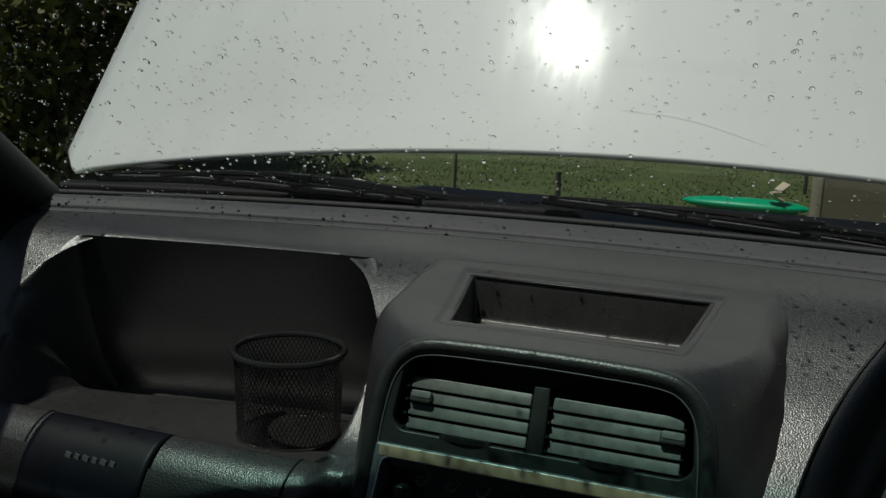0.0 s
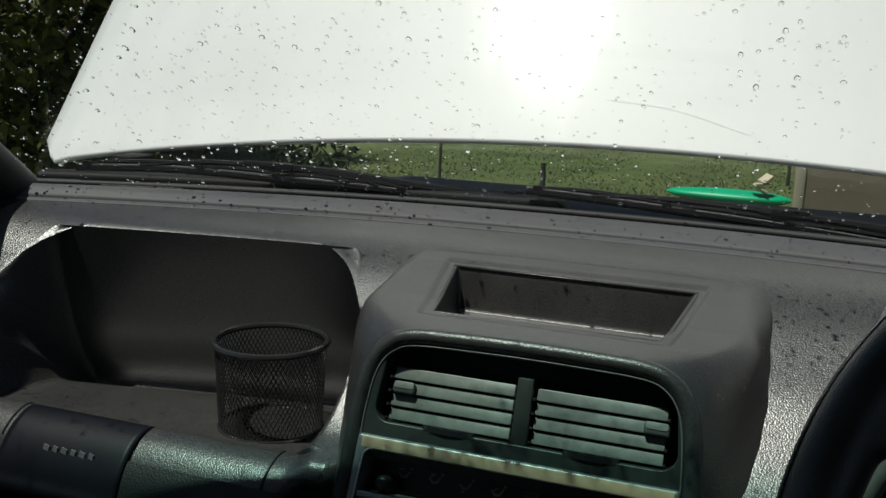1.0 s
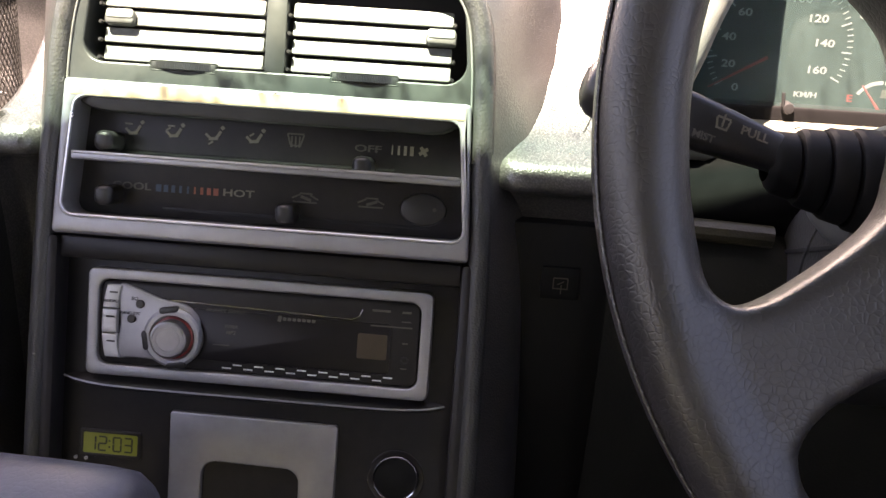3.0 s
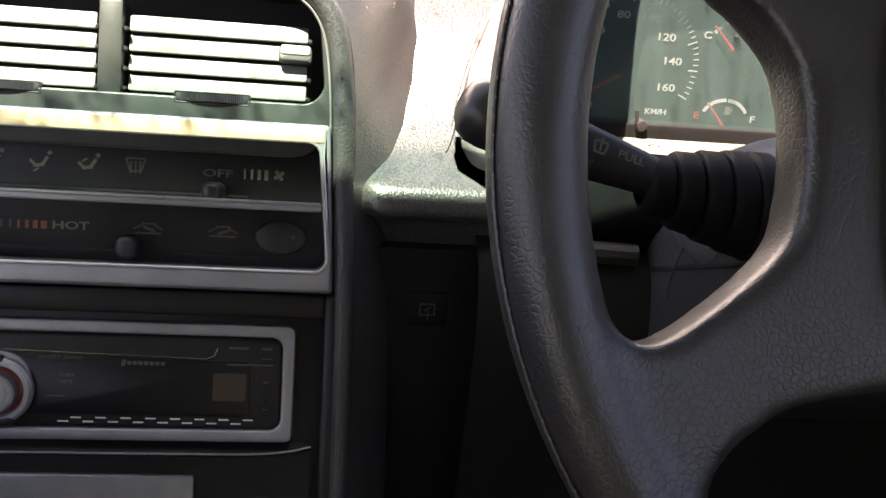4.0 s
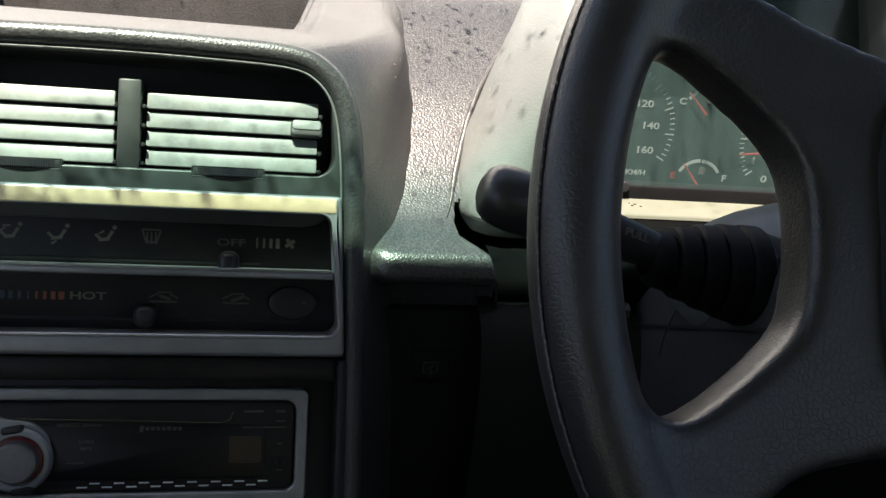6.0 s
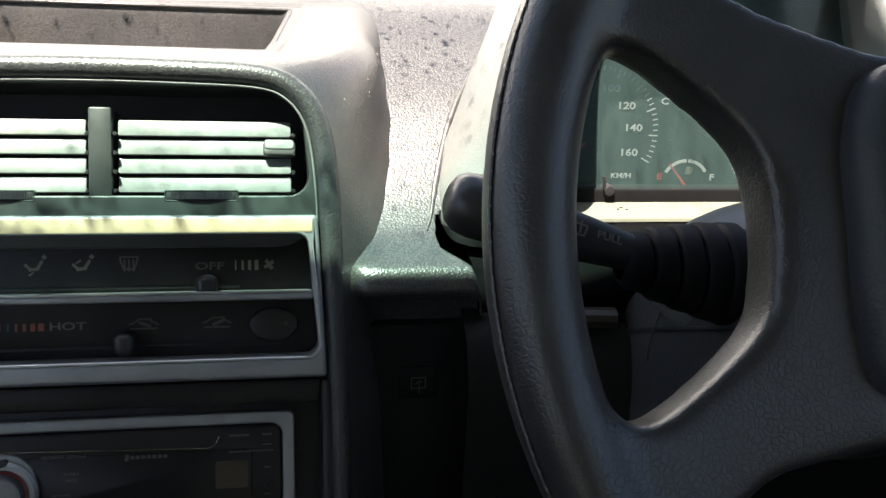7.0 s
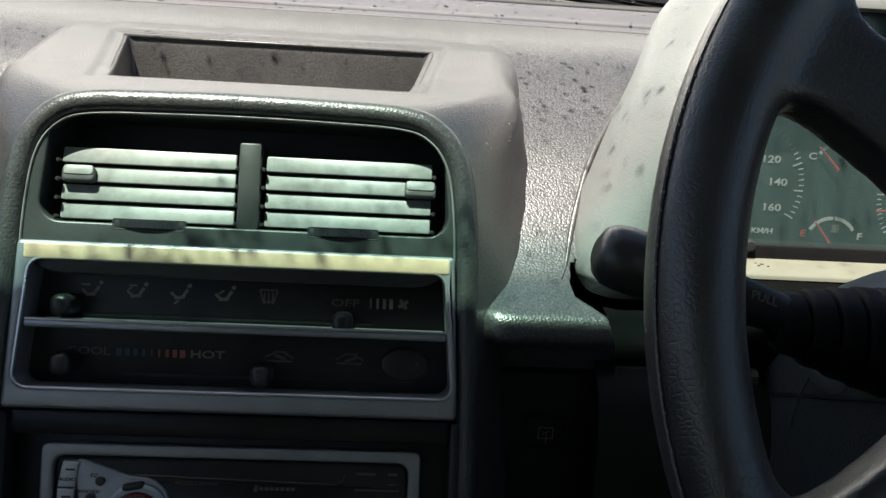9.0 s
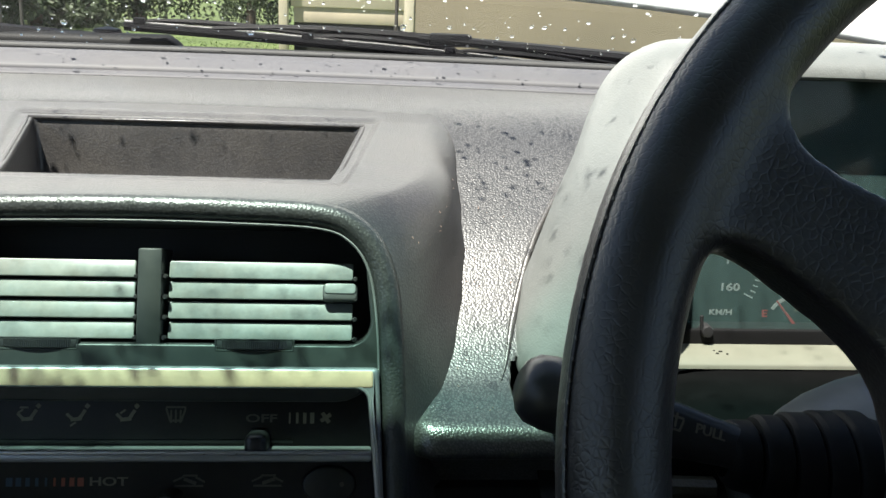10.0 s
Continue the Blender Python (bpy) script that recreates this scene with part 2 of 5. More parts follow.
VENT = shader("vent_frame_plastic", (0.024, 0.028, 0.0275), 0.40, vary=0.18, scale=40, dust=0.08, grain=0.00003, grain_scale=1400)
HIDE = shader("worn_wheel_leather", (0.034, 0.030, 0.030), 0.36, spec=0.7, vary=0.30, scale=26, grain=0.00006, grain_scale=420, grain_kind="cracks", rough_vary=0.14, dust=0.3, dust_colour=(0.042, 0.044, 0.066))
PAD = shader("wheel_pad_vinyl", (0.036, 0.037, 0.042), 0.50, vary=0.15, scale=25, grain=0.00018, grain_scale=650, grain_kind="hide")
NAVY = shader("dark_navy_panel", (0.007, 0.007, 0.011), 0.45, spec=0.25, vary=0.15, scale=20, grain=0.00008, grain_scale=900)
WHITE = shader("white_car_paint", (0.82, 0.83, 0.82), 0.50, coat=0.18, vary=0.04, scale=28, rough_vary=0.12, grain=0.00005, grain_scale=70, stretch=(1, 0.22, 0.22), dust=0.14, dust_colour=(0.62, 0.64, 0.63))
wn = WHITE.node_tree.nodes
film = wn.new("ShaderNodeMapRange")
film.inputs["From Min"].default_value, film.inputs["From Max"].default_value = 0.35, 0.65
film.inputs["To Min"].default_value, film.inputs["To Max"].default_value = 0.08, 0.17
WHITE.node_tree.links.new([q for q in wn if q.type == "TEX_NOISE"][0].outputs["Fac"], film.inputs["Value"])
WHITE.node_tree.links.new(film.outputs[0], wn["Principled BSDF"].inputs["Coat Roughness"])
PRINT = shader("pale_print", (0.86, 0.88, 0.86), 0.5, vary=0.05, scale=200)
# control print dimmed in its colour for shade and flare over it
FAINT = shader("dim_pale_print", (0.17, 0.155, 0.12), 0.5, vary=0.15, scale=300)
DIMPRINT = shader("dim_print", (0.085, 0.080, 0.066), 0.5, vary=0.1, scale=200)
ORANGE = shader("orange_print", (0.32, 0.085, 0.05), 0.5, vary=0.05)
BLUE = shader("blue_print", (0.030, 0.060, 0.10), 0.5, vary=0.05)
RED = shader("red_needle", (0.26, 0.030, 0.028), 0.4, vary=0.05)
DIALPRINT = shader("dial_print", (0.26, 0.28, 0.275), 0.5, vary=0.05, scale=200)
DIAL = shader("dial_face", (0.012, 0.022, 0.020), 0.6, vary=0.08, scale=30)
CHROME = shader("polished_metal", (0.62, 0.62, 0.63), 0.18, metal=1.0, vary=0.05, scale=80)
PALE = shader("pale_silver_plastic", (0.50, 0.50, 0.50), 0.35, metal=0.3, vary=0.05, scale=90)
WIRE = shader("black_coated_wire", (0.028, 0.028, 0.027), 0.22, vary=0.1, scale=80)
LCD = shader("olive_display", (0.21, 0.23, 0.03), 0.35, vary=0.05, scale=100)
INK = shader("display_digits", (0.03, 0.035, 0.01), 0.5, vary=0.02)
GREYTRIM = shader("grey_cabin_trim", (0.13, 0.13, 0.125), 0.6, vary=0.1, scale=12, grain=0.00015, grain_scale=500, grain_kind="hide")
# yellow of the sunlight on the frame's top edge, put into the colour
CREAMED = shader("yellow_light_paint", (0.72, 0.48, 0.32), 0.42, vary=0.16, scale=50, dust=0.15)
# hood colour, paler than the column shroud's
HOOD = shader("pale_hood_plastic", (0.165, 0.175, 0.17), 0.45, vary=0.12, scale=14, grain=0.00010, grain_scale=900, grain_kind="hide", dust=0.10)
SHROUD = shader("column_shroud_plastic", (0.034, 0.034, 0.036), 0.40, vary=0.15, scale=18, grain=0.00015, grain_scale=600, grain_kind="hide", dust=0.08)


def glass(name, tint, gloss=0.03, band=False, haze=0.0, film=(0.7, 0.7, 0.68)):
    """A thin pane: see-through with a mirror gloss by Fresnel; band: a green shade band along the top."""
    mt = bpy.data.materials.new(name)
    mt.use_nodes = True
    nt = mt.node_tree
    nt.nodes.clear()
    out = nt.nodes.new("ShaderNodeOutputMaterial")
    tr = nt.nodes.new("ShaderNodeBsdfTransparent")
    gl = nt.nodes.new("ShaderNodeBsdfGlossy")
    gl.inputs["Roughness"].default_value = gloss
    mx = nt.nodes.new("ShaderNodeMixShader")
    fr = nt.nodes.new("ShaderNodeLayerWeight")
    pw = nt.nodes.new("ShaderNodeMath")
    pw.operation, pw.inputs[1].default_value = "POWER", 4.5
    sc = nt.nodes.new("ShaderNodeMath")
    sc.operation, sc.inputs[1].default_value, sc.inputs[2].default_value = "MULTIPLY_ADD", 0.9, 0.045
    nt.links.new(fr.outputs["Facing"], pw.inputs[0])
    nt.links.new(pw.outputs[0], sc.inputs[0])
    nt.links.new(sc.outputs[0], mx.inputs[0])
    nt.links.new(tr.outputs[0], mx.inputs[1])
    nt.links.new(gl.outputs[0], mx.inputs[2])
    top = mx.outputs[0]
    if haze:
        # a film of dust; its streaks paint the shade of rain drops
        df = nt.nodes.new("ShaderNodeBsdfDiffuse")
        df.inputs[0].default_value = (*film, 1)
        tx = nt.nodes.new("ShaderNodeTexCoord")
        mp = nt.nodes.new("ShaderNodeMapping")
        mp.inputs["Scale"].default_value = (90, 10, 10)
        nz = nt.nodes.new("ShaderNodeTexNoise")
        nz.inputs["Scale"].default_value, nz.inputs["Detail"].default_value = 1.0, 5.0
        hr = nt.nodes.new("ShaderNodeMapRange")
        hr.inputs["To Min"].default_value, hr.inputs["To Max"].default_value = haze * 0.5, haze * 1.5
        mh = nt.nodes.new("ShaderNodeMixShader")
        nt.links.new(tx.outputs["Object"], mp.inputs["Vector"])
        nt.links.new(mp.outputs[0], nz.inputs["Vector"])
        nt.links.new(nz.outputs["Fac"], hr.inputs["Value"])
        nt.links.new(hr.outputs[0], mh.inputs[0])
        nt.links.new(top, mh.inputs[1])
        nt.links.new(df.outputs[0], mh.inputs[2])
        top = mh.outputs[0]
    nt.links.new(top, out.inputs[0])
    tr.inputs[0].default_value = (*tint, 1)
    if band:
        tc = nt.nodes.new("ShaderNodeTexCoord")
        sep = nt.nodes.new("ShaderNodeSeparateXYZ")
        mr = nt.nodes.new("ShaderNodeMapRange")
        mr.inputs["From Min"].default_value, mr.inputs["From Max"].default_value = BAND
        ramp = nt.nodes.new("ShaderNodeValToRGB")
        ramp.color_ramp.interpolation = "EASE"
        stops = ((0.0, tint), (0.42, (0.58, 0.82, 0.75)), (0.64, (0.30, 0.58, 0.51)), (0.90, (0.36, 0.60, 0.50)))
        while len(ramp.color_ramp.elements) < len(stops):
            ramp.color_ramp.elements.new(0.5)
        for el, (at, colour) in zip(ramp.color_ramp.elements, stops):
            el.position, el.color = at, (*colour, 1)
        nt.links.new(tc.outputs["Object"], sep.inputs[0])
        nt.links.new(sep.outputs["Z"], mr.inputs["Value"])
        nt.links.new(mr.outputs[0], ramp.inputs[0])
        nt.links.new(ramp.outputs[0], tr.inputs[0])
    return mt


BAND = (1.425, 1.535)
SCREEN = glass("windscreen_glass", (0.93, 0.96, 0.94), 0.01, band=True)
LENS = glass("instrument_lens", (0.90, 0.92, 0.91), 0.06, haze=0.085, film=(0.34, 0.60, 0.58))
PANE = glass("side_window_glass", (0.76, 0.79, 0.79), 0.01)


def water():
    mt = bpy.data.materials.new("water_drop")
    mt.use_nodes = True
    b = mt.node_tree.nodes["Principled BSDF"]
    b.inputs["Base Color"].default_value = (0.97, 0.99, 0.98, 1)
    b.inputs["Roughness"].default_value = 0.02
    b.inputs["IOR"].default_value = 1.33
    b.inputs["Transmission Weight"].default_value = 1.0
    return mt


WATER = water()

# ---- the car's shell: windscreen, roof, pillars, doors, floor ----
GLASS_Y, GLASS_Z, RAKE, BOW, HEAD_Z = 0.312, 1.118, 1.163, 0.37, 1.553


def screen_point(x, z, off=0.0):
    """A point of the windscreen at height z; off: metres outwards along its normal."""
    n = Vector((0, 1, RAKE)).normalized()
    return Vector((x, GLASS_Y - BOW * x * x - RAKE * (z - GLASS_Z), z)) + n * off


bm = bmesh.new()
sheet(bm, 41, 15, lambda i, j: screen_point(-0.64 + 1.28 * i / 40 * (1 - 0.0 * j), GLASS_Z - 0.012 + (HEAD_Z + 0.02 - GLASS_Z) * j / 14))
windscreen = mesh_ob("windscreen", bm, SCREEN, None, 60)
tagged(windscreen, "raked windscreen glass with a green shade band", "windscreen", kind="structure")

rng = random.Random(5)
bm = bmesh.new()


def drop(x, z, r, tall=1.0, lift=0.58):
    c = screen_point(x, z, 0.0006)
    t1 = (screen_point(x + 0.01, z) - screen_point(x - 0.01, z)).normalized()
    t2 = (screen_point(x, z + 0.01) - screen_point(x, z - 0.01)).normalized()
    n = t1.cross(t2).normalized()
    if n.y < 0:
        n = -n
    k = 9 if r > 0.0016 else 7
    lean = rng.uniform(-0.3, 0.3)
    rings = []
    for f, h in ((1.0, 0.0), (0.93, 0.4), (0.68, 0.8), (0.3, 0.97)):
        ring = []
        for q in range(k):
            a = 2 * math.pi * q / k
            rr = r * f * (1 + 0.10 * math.sin(2 * a + lean * 9))
            ring.append(bm.verts.new(c + t1 * (rr * math.cos(a) + lean * r * 0.4 * math.sin(a)) + t2 * (rr * tall * math.sin(a)) + n * (h * r * lift)))
        rings.append(ring)
    for a, b in zip(rings, rings[1:]):
        bridge(bm, a, b)
    bm.faces.new(rings[-1])
    bm.faces.new(list(reversed(rings[0])))


for i in range(5200):
    x, z = rng.uniform(-0.6, 0.6), rng.uniform(1.12, 1.53)
    keep = 1.0 if x < -0.1 else 0.62
    if rng.random() > keep:
        continue
    r = min(0.0024, 0.00060 + rng.expovariate(1 / 0.00038))
    drop(x, z, r, rng.uniform(0.9, 1.35))
for i in range(26):
    # a cluster of larger drops whose shade falls on the dash between binnacle and vents
    s = Vector((0.185 + rng.gauss(0, 0.018), 0.150 + rng.gauss(0, 0.020), 1.075))
    k = (GLASS_Y - BOW * 0.01 - RAKE * (s.z - GLASS_Z) - s.y) / (SUN_DIR.y + RAKE * SUN_DIR.z)
    p = s + SUN_DIR * k
    drop(p.x, p.z, rng.uniform(0.0012, 0.0021), rng.uniform(0.9, 1.5))
for i in range(150):
    # drops whose shade spots the vents and the strip below them
    s = Vector((rng.uniform(-.12, .12), 0.0, rng.uniform(0.985, 1.045)))
    k = (GLASS_Y - RAKE * (s.z - GLASS_Z) - s.y) / (SUN_DIR.y + RAKE * SUN_DIR.z)
    p = s + SUN_DIR * k
    drop(p.x, p.z, rng.uniform(0.0012, 0.0028), rng.uniform(0.9, 1.5))
drops = mesh_ob("rain_drops", bm, WATER, None, 60)
tagged(drops, "small clear rain drops scattered over the windscreen", "rain drops", kind="stuff")


def shell_box(name, centre, size, material, label, category, r=0.01, m=None):
    b2 = bmesh.new()
    box(b2, centre, size, r, m)
    return tagged(mesh_ob(name, b2, material, None, 40), label, category, kind="structure")


# roof sealed at the header, whose unseen edge is placed to set the shadow line
bm = bmesh.new()
def header_point(i, j):
    x = -0.66 + 1.32 * i / 48
    y = GLASS_Y - RAKE * (HEAD_Z - GLASS_Z) - 0.006 - BOW * max(0.0, x * x - 0.28 ** 2)
    return Vector((x, y + 0.043, HEAD_Z - 0.022)) if j else Vector((x, y - 0.085, HEAD_Z + 0.012))


sheet(bm, 49, 2, header_point)
header = mesh_ob("roof_header", bm, GREYTRIM, None, 60)
mod = header.modifiers.new("thick", "SOLIDIFY")
mod.thickness = 0.02
tagged(header, "grey trimmed roof header above the windscreen", "roof header", kind="structure")
shell_box("roof", (0, -1.15, 1.600), (1.50, 1.85, 0.05), GREYTRIM, "grey cloth cabin roof lining", "ceiling", 0.015)
# unseen panel, kept solid to block light from behind
shell_box("rear_panel", (0, -2.02, 1.03), (1.46, 0.05, 1.12), GREYTRIM, "unseen grey panel closing off light from the rear", "wall", 0.01)
shell_box("cabin_floor", (0, -0.75, 0.44), (1.44, 2.5, 0.05), MATT, "dark carpeted cabin floor", "floor", 0.01)
shell_box("bulkhead", (0, 0.30, 0.76), (1.40, 0.03, 0.60), MATT, "black bulkhead under the dash", "wall", 0.005)
for side, nm in ((-1, "door_1"), (1, "door_2")):
    d = new(nm)
    tagged(d, "dark trimmed cabin door with a closed window", "door", kind="structure")
    bm = bmesh.new()
    box(bm, (side * 0.685, -0.60, 0.78), (0.06, 1.75, 0.62), 0.02)
    part("door_panel", bm, BLACK, d)
    bm = bmesh.new()
    tube(bm, [(side * 0.675, 0.26, 1.08), (side * 0.655, 0.10, 1.20), (side * 0.61, -0.17, 1.55), (side * 0.60, -0.35, 1.57), (side * 0.60, -1.3, 1.57), (side * 0.68, -1.45, 1.08)], 0.022, 8)
    part("window_frame", bm, BLACK, d)
    bm = bmesh.new()
    vs = [bm.verts.new(v) for v in ((side * 0.675, 0.10, 1.09), (side * 0.612, -0.20, 1.55), (side * 0.605, -1.25, 1.56), (side * 0.675, -1.43, 1.09))]
    bm.faces.new(vs)
    part("pane", bm, PANE, d)
for side, nm in ((-1, "pillar_west"), (1, "pillar_east")):
    bm = bmesh.new()
    path = [screen_point(side * 0.572, z) + Vector((side * 0.022, -0.020, 0)) for z in (1.05, 1.12, 1.20, 1.30, 1.42, 1.56)]
    tube(bm, path, [0.036, 0.035, 0.034, 0.034, 0.035, 0.04], 12, flat=0.8)
    tagged(mesh_ob(nm, bm, MATT, None, 60), "black trimmed windscreen pillar", "pillar", kind="structure")

# ---- the dash body ----
PROFILE_A = [(.300, 1.113), (.292, 1.118), (.270, 1.110), (.256, 1.107), (.205, 1.098), (.165, 1.082), (.120, 1.054), (.095, 1.037), (.072, 1.018), (.050, .999),
             (.028, .984), (.008, .976), (-.006, .970), (-.010, .958), (.002, .948), (.010, .900), (.004, .750), (.030, .55)]
PROFILE_B = [(.300, 1.113), (.292, 1.118), (.270, 1.110), (.256, 1.107), (.205, 1.098), (.1865, 1.0908), (.1848, 1.0850), (.2060, .998), (.2280, .928), (.1500, .946),
             (.030, .957), (.014, .967), (-.004, .965), (-.021, .952), (-.034, .930), (-.040, .896), (-.020, .760), (.050, .55)]
SUB = 10
LINE_A, LINE_B = cr(PROFILE_A, SUB), cr(PROFILE_B, SUB)


def recess(x, key):
    """1 inside the passenger shelf, 0 on the plain dash; key: place along the profile."""
    if key >= 11:
        return 1 - smoothstep(-0.165, -0.145, x)
    corner = max(0.0, (7.2 - key) / 2.2)
    right = -0.160 - 0.045 * corner ** 2
    left = float(np.interp(key, (4.5, 5.0, 5.6, 6.5, 7.5, 8.2), (-.466, -.478, -.495, -.500, -.495, -.484)))
    return smoothstep(left - 0.014, left + 0.010, x) * (1 - smoothstep(right - 0.012, right + 0.010, x))


def dash_point(x, row, off=0.0):
    key = row / SUB
    w = recess(x, key)
    p = LINE_A[row] * (1 - w) + LINE_B[row] * w
    y, z = float(p[0]), float(p[1])
    if key > 9:
        y += 0.055 * (1 - smoothstep(0.118, 0.130, abs(x))) * smoothstep(9, 10.5, key)
    if 4 < key < 12:
        z -= 0.06 * (1 - smoothstep(0.100, 0.118, abs(x))) * smoothstep(4.2, 5.2, key) * (1 - smoothstep(10, 11, key))
    if key > 5:
        # the dash dips away inside the instrument binnacle
        edge = float(np.interp(key, (5.5, 8.0, 9.0, 9.4, 9.7, 10.3, 10.8, 11.25, 11.8, 13.0), (.250, .210, .196, .190, .1815, .1800, .1810, .189, .1960, .200)))
        half = 0.0028 + 0.0032 * smoothstep(9.0, 6.0, key)
        inside = smoothstep(edge - half, edge + half, x) * (1 - smoothstep(0.485, 0.510, x)) * smoothstep(5.0, 6.5, key)
        y += inside * max(0.0, 0.145 - 0.085 * smoothstep(9.8, 11.5, key) - y) * (1 - smoothstep(12.0, 13.4, key))
        z -= inside * 0.02
    y -= BOW * x * x * max(0.0, y) / 0.30
    return Vector((x, y - off, z + off * 0.5))


cols = sorted({round(-0.64 + 1.28 * i / 150, 4) for i in range(151)} | {round(-0.21 + 0.075 * i / 40, 4) for i in range(41)} | {round(-0.60 + 0.14 * i / 40, 4) for i in range(41)} | {round(0.170 + 0.04 * i / 40, 4) for i in range(41)})
dashboard = thing("dashboard", "dark grey grained plastic dashboard, dusty and spotted", "dashboard")
bm = bmesh.new()
sheet(bm, len(cols), len(LINE_A), lambda i, j: dash_point(cols[i], j))
part("dash_body", bm, DASH, dashboard, smooth=60)

bm = bmesh.new()
sheet(bm, 8, 12 * SUB, lambda i, j: dash_point(-.640 + .084 * i / 7, j, .004 - .005 * (i == 7)))
part("end_cap", bm, DULL, dashboard, "dull black end cap beside the door", smooth=60)

# smooth strip along the foot of the windscreen
STRIP = shader("smooth_trim_strip", (0.070, 0.070, 0.080), 0.62, vary=0.15, scale=12, dust=0.10, grain=0.00003, grain_scale=1200)
strip_prof = cr([(.3035, 1.110), (.3020, 1.1180), (.2940, 1.1215), (.2800, 1.1195), (.2700, 1.1150), (.2655, 1.1120), (.2640, 1.1070)], 4)
bm = bmesh.new()
sheet(bm, 97, len(strip_prof), lambda i, j: Vector((-.62 + 1.24 * i / 96, strip_prof[j][0] - BOW * (-.62 + 1.24 * i / 96) ** 2 * strip_prof[j][0] / .30, strip_prof[j][1])))
part("defroster_strip", bm, STRIP, dashboard, "smooth grey defroster strip", smooth=60)
band_prof = cr([(.2645, 1.1085), (.2635, 1.1100), (.2615, 1.1096), (.2585, 1.1090), (.2560, 1.1082), (.2550, 1.1072), (.2547, 1.1055)], 4)
bm = bmesh.new()
sheet(bm, 97, len(band_prof), lambda i, j: Vector((-.62 + 1.24 * i / 96, band_prof[j][0] - BOW * (-.62 + 1.24 * i / 96) ** 2 * band_prof[j][0] / .30, band_prof[j][1])))
part("dash_band", bm, STRIP, dashboard, "smooth grey band above the grain", smooth=60)
for xa, xb, yy in ((-.165, -.045, .2625), (.055, .33, .2625), (-.50, -.42, .290)):
    bm = bmesh.new()
    tube(bm, [Vector((x, yy - BOW * x * x * .9, 1.1085 if yy < .28 else 1.1218)) for x in [xa + (xb - xa) * k / 10 for k in range(11)]], .0007, 6)
    part("defroster_slot_edge", bm, RIM, dashboard)

# raised hump round the vents with an open tray on top
FACE_TILT = radians(18)
FS, FC = math.sin(FACE_TILT), math.cos(FACE_TILT)
FACE = Matrix(((1, 0, 0, 0.001), (0, FS, -FC, 0), (0, FC, FS, 1.0), (0, 0, 0, 1)))


half_in = [(.116, -.36), (.115, -.20), (.1135, -.09), (.1105, -.02), (.1085, .02), (.104, .046), (.094, .060), (.078, .0655), (.04, .067), (0, .0675)]
inner = cr(half_in + [(-x, y) for x, y in reversed(half_in[:-1])], 6)


def resample(pts, n):
    """n points at even steps along a polyline."""
    q = np.array(pts, float)
    d = np.concatenate(([0], np.cumsum(np.linalg.norm(np.diff(q, axis=0), axis=1))))
    return [np.array([np.interp(t, d, q[:, k]) for k in range(q.shape[1])]) for t in np.linspace(0, d[-1], n)]


front = []
for i in range(1, len(inner) // 2 + 1):
    t = inner[i + 1] - inner[i - 1]
    n = np.array((t[1], -t[0])) / np.linalg.norm(t)
    front.append((inner[i][0] + n[0] * .0122, inner[i][1] + n[1] * .0122))
front.reverse()
front[0] = (0.0, front[0][1])
N_TOP, N_CORNER, N_FLANK = 84, 22, 26
cut_a = min(range(len(front)), key=lambda k: abs(front[k][0] - .091))
cut_b = min(range(len(front)), key=lambda k: abs(front[k][1] - .040))
cut_c = min(range(len(front)), key=lambda k: abs(front[k][1] + .33))
front = resample(front[:cut_a + 1], N_TOP) + resample(front[cut_a:cut_b + 1], N_CORNER)[1:] + resample(front[cut_b:cut_c + 1], N_FLANK)[1:]
HW, HR = .150, .016
back = [(x, 0.0) for x in np.linspace(0, HW - HR, N_TOP)]
back += [(HW - HR + HR * math.sin(a), -HR + HR * math.cos(a)) for a in np.linspace(0, math.pi / 2, N_CORNER)][1:]
back += [(HW + .05 * min(.37 * f, .085), -HR - .37 * f) for f in np.linspace(0, 1, N_FLANK)][1:]
Y_BACK = 0.092


def hump_top(y):
    return float(np.interp(y, (0.03, 0.08, 0.165, 0.23), (1.0742, 1.0775, 1.0925, 1.099)))


def tray(x, y):
    """How far the open tray and its lip lie below the hump's top."""
    half = 0.0835 + (y - 0.07) * 0.155
    u = smoothstep(0.066, 0.072, y) * (1 - smoothstep(0.1575, 0.165, y)) * (1 - smoothstep(half - 0.005, half, abs(x)))
    lip = smoothstep(0.052, 0.060, y) * (1 - smoothstep(0.170, 0.178, y)) * (1 - smoothstep(half + 0.006, half + 0.012, abs(x)))
    return 0.0022 * lip + 0.036 * u


ys = [0.0325, 0.034, 0.037] + [0.040 + 0.002 * i for i in range(11)] + [0.062 + 0.001 * i for i in range(12)] + [0.074 + 0.003 * i for i in range(28)] + [0.156 + 0.001 * i for i in range(12)] + [0.168 + 0.003 * i for i in range(26)]
half_n = len(front)
DASH_Y, DASH_Z = zip(*sorted((float(q[0]), float(q[1])) for q in LINE_A[:12 * SUB]))


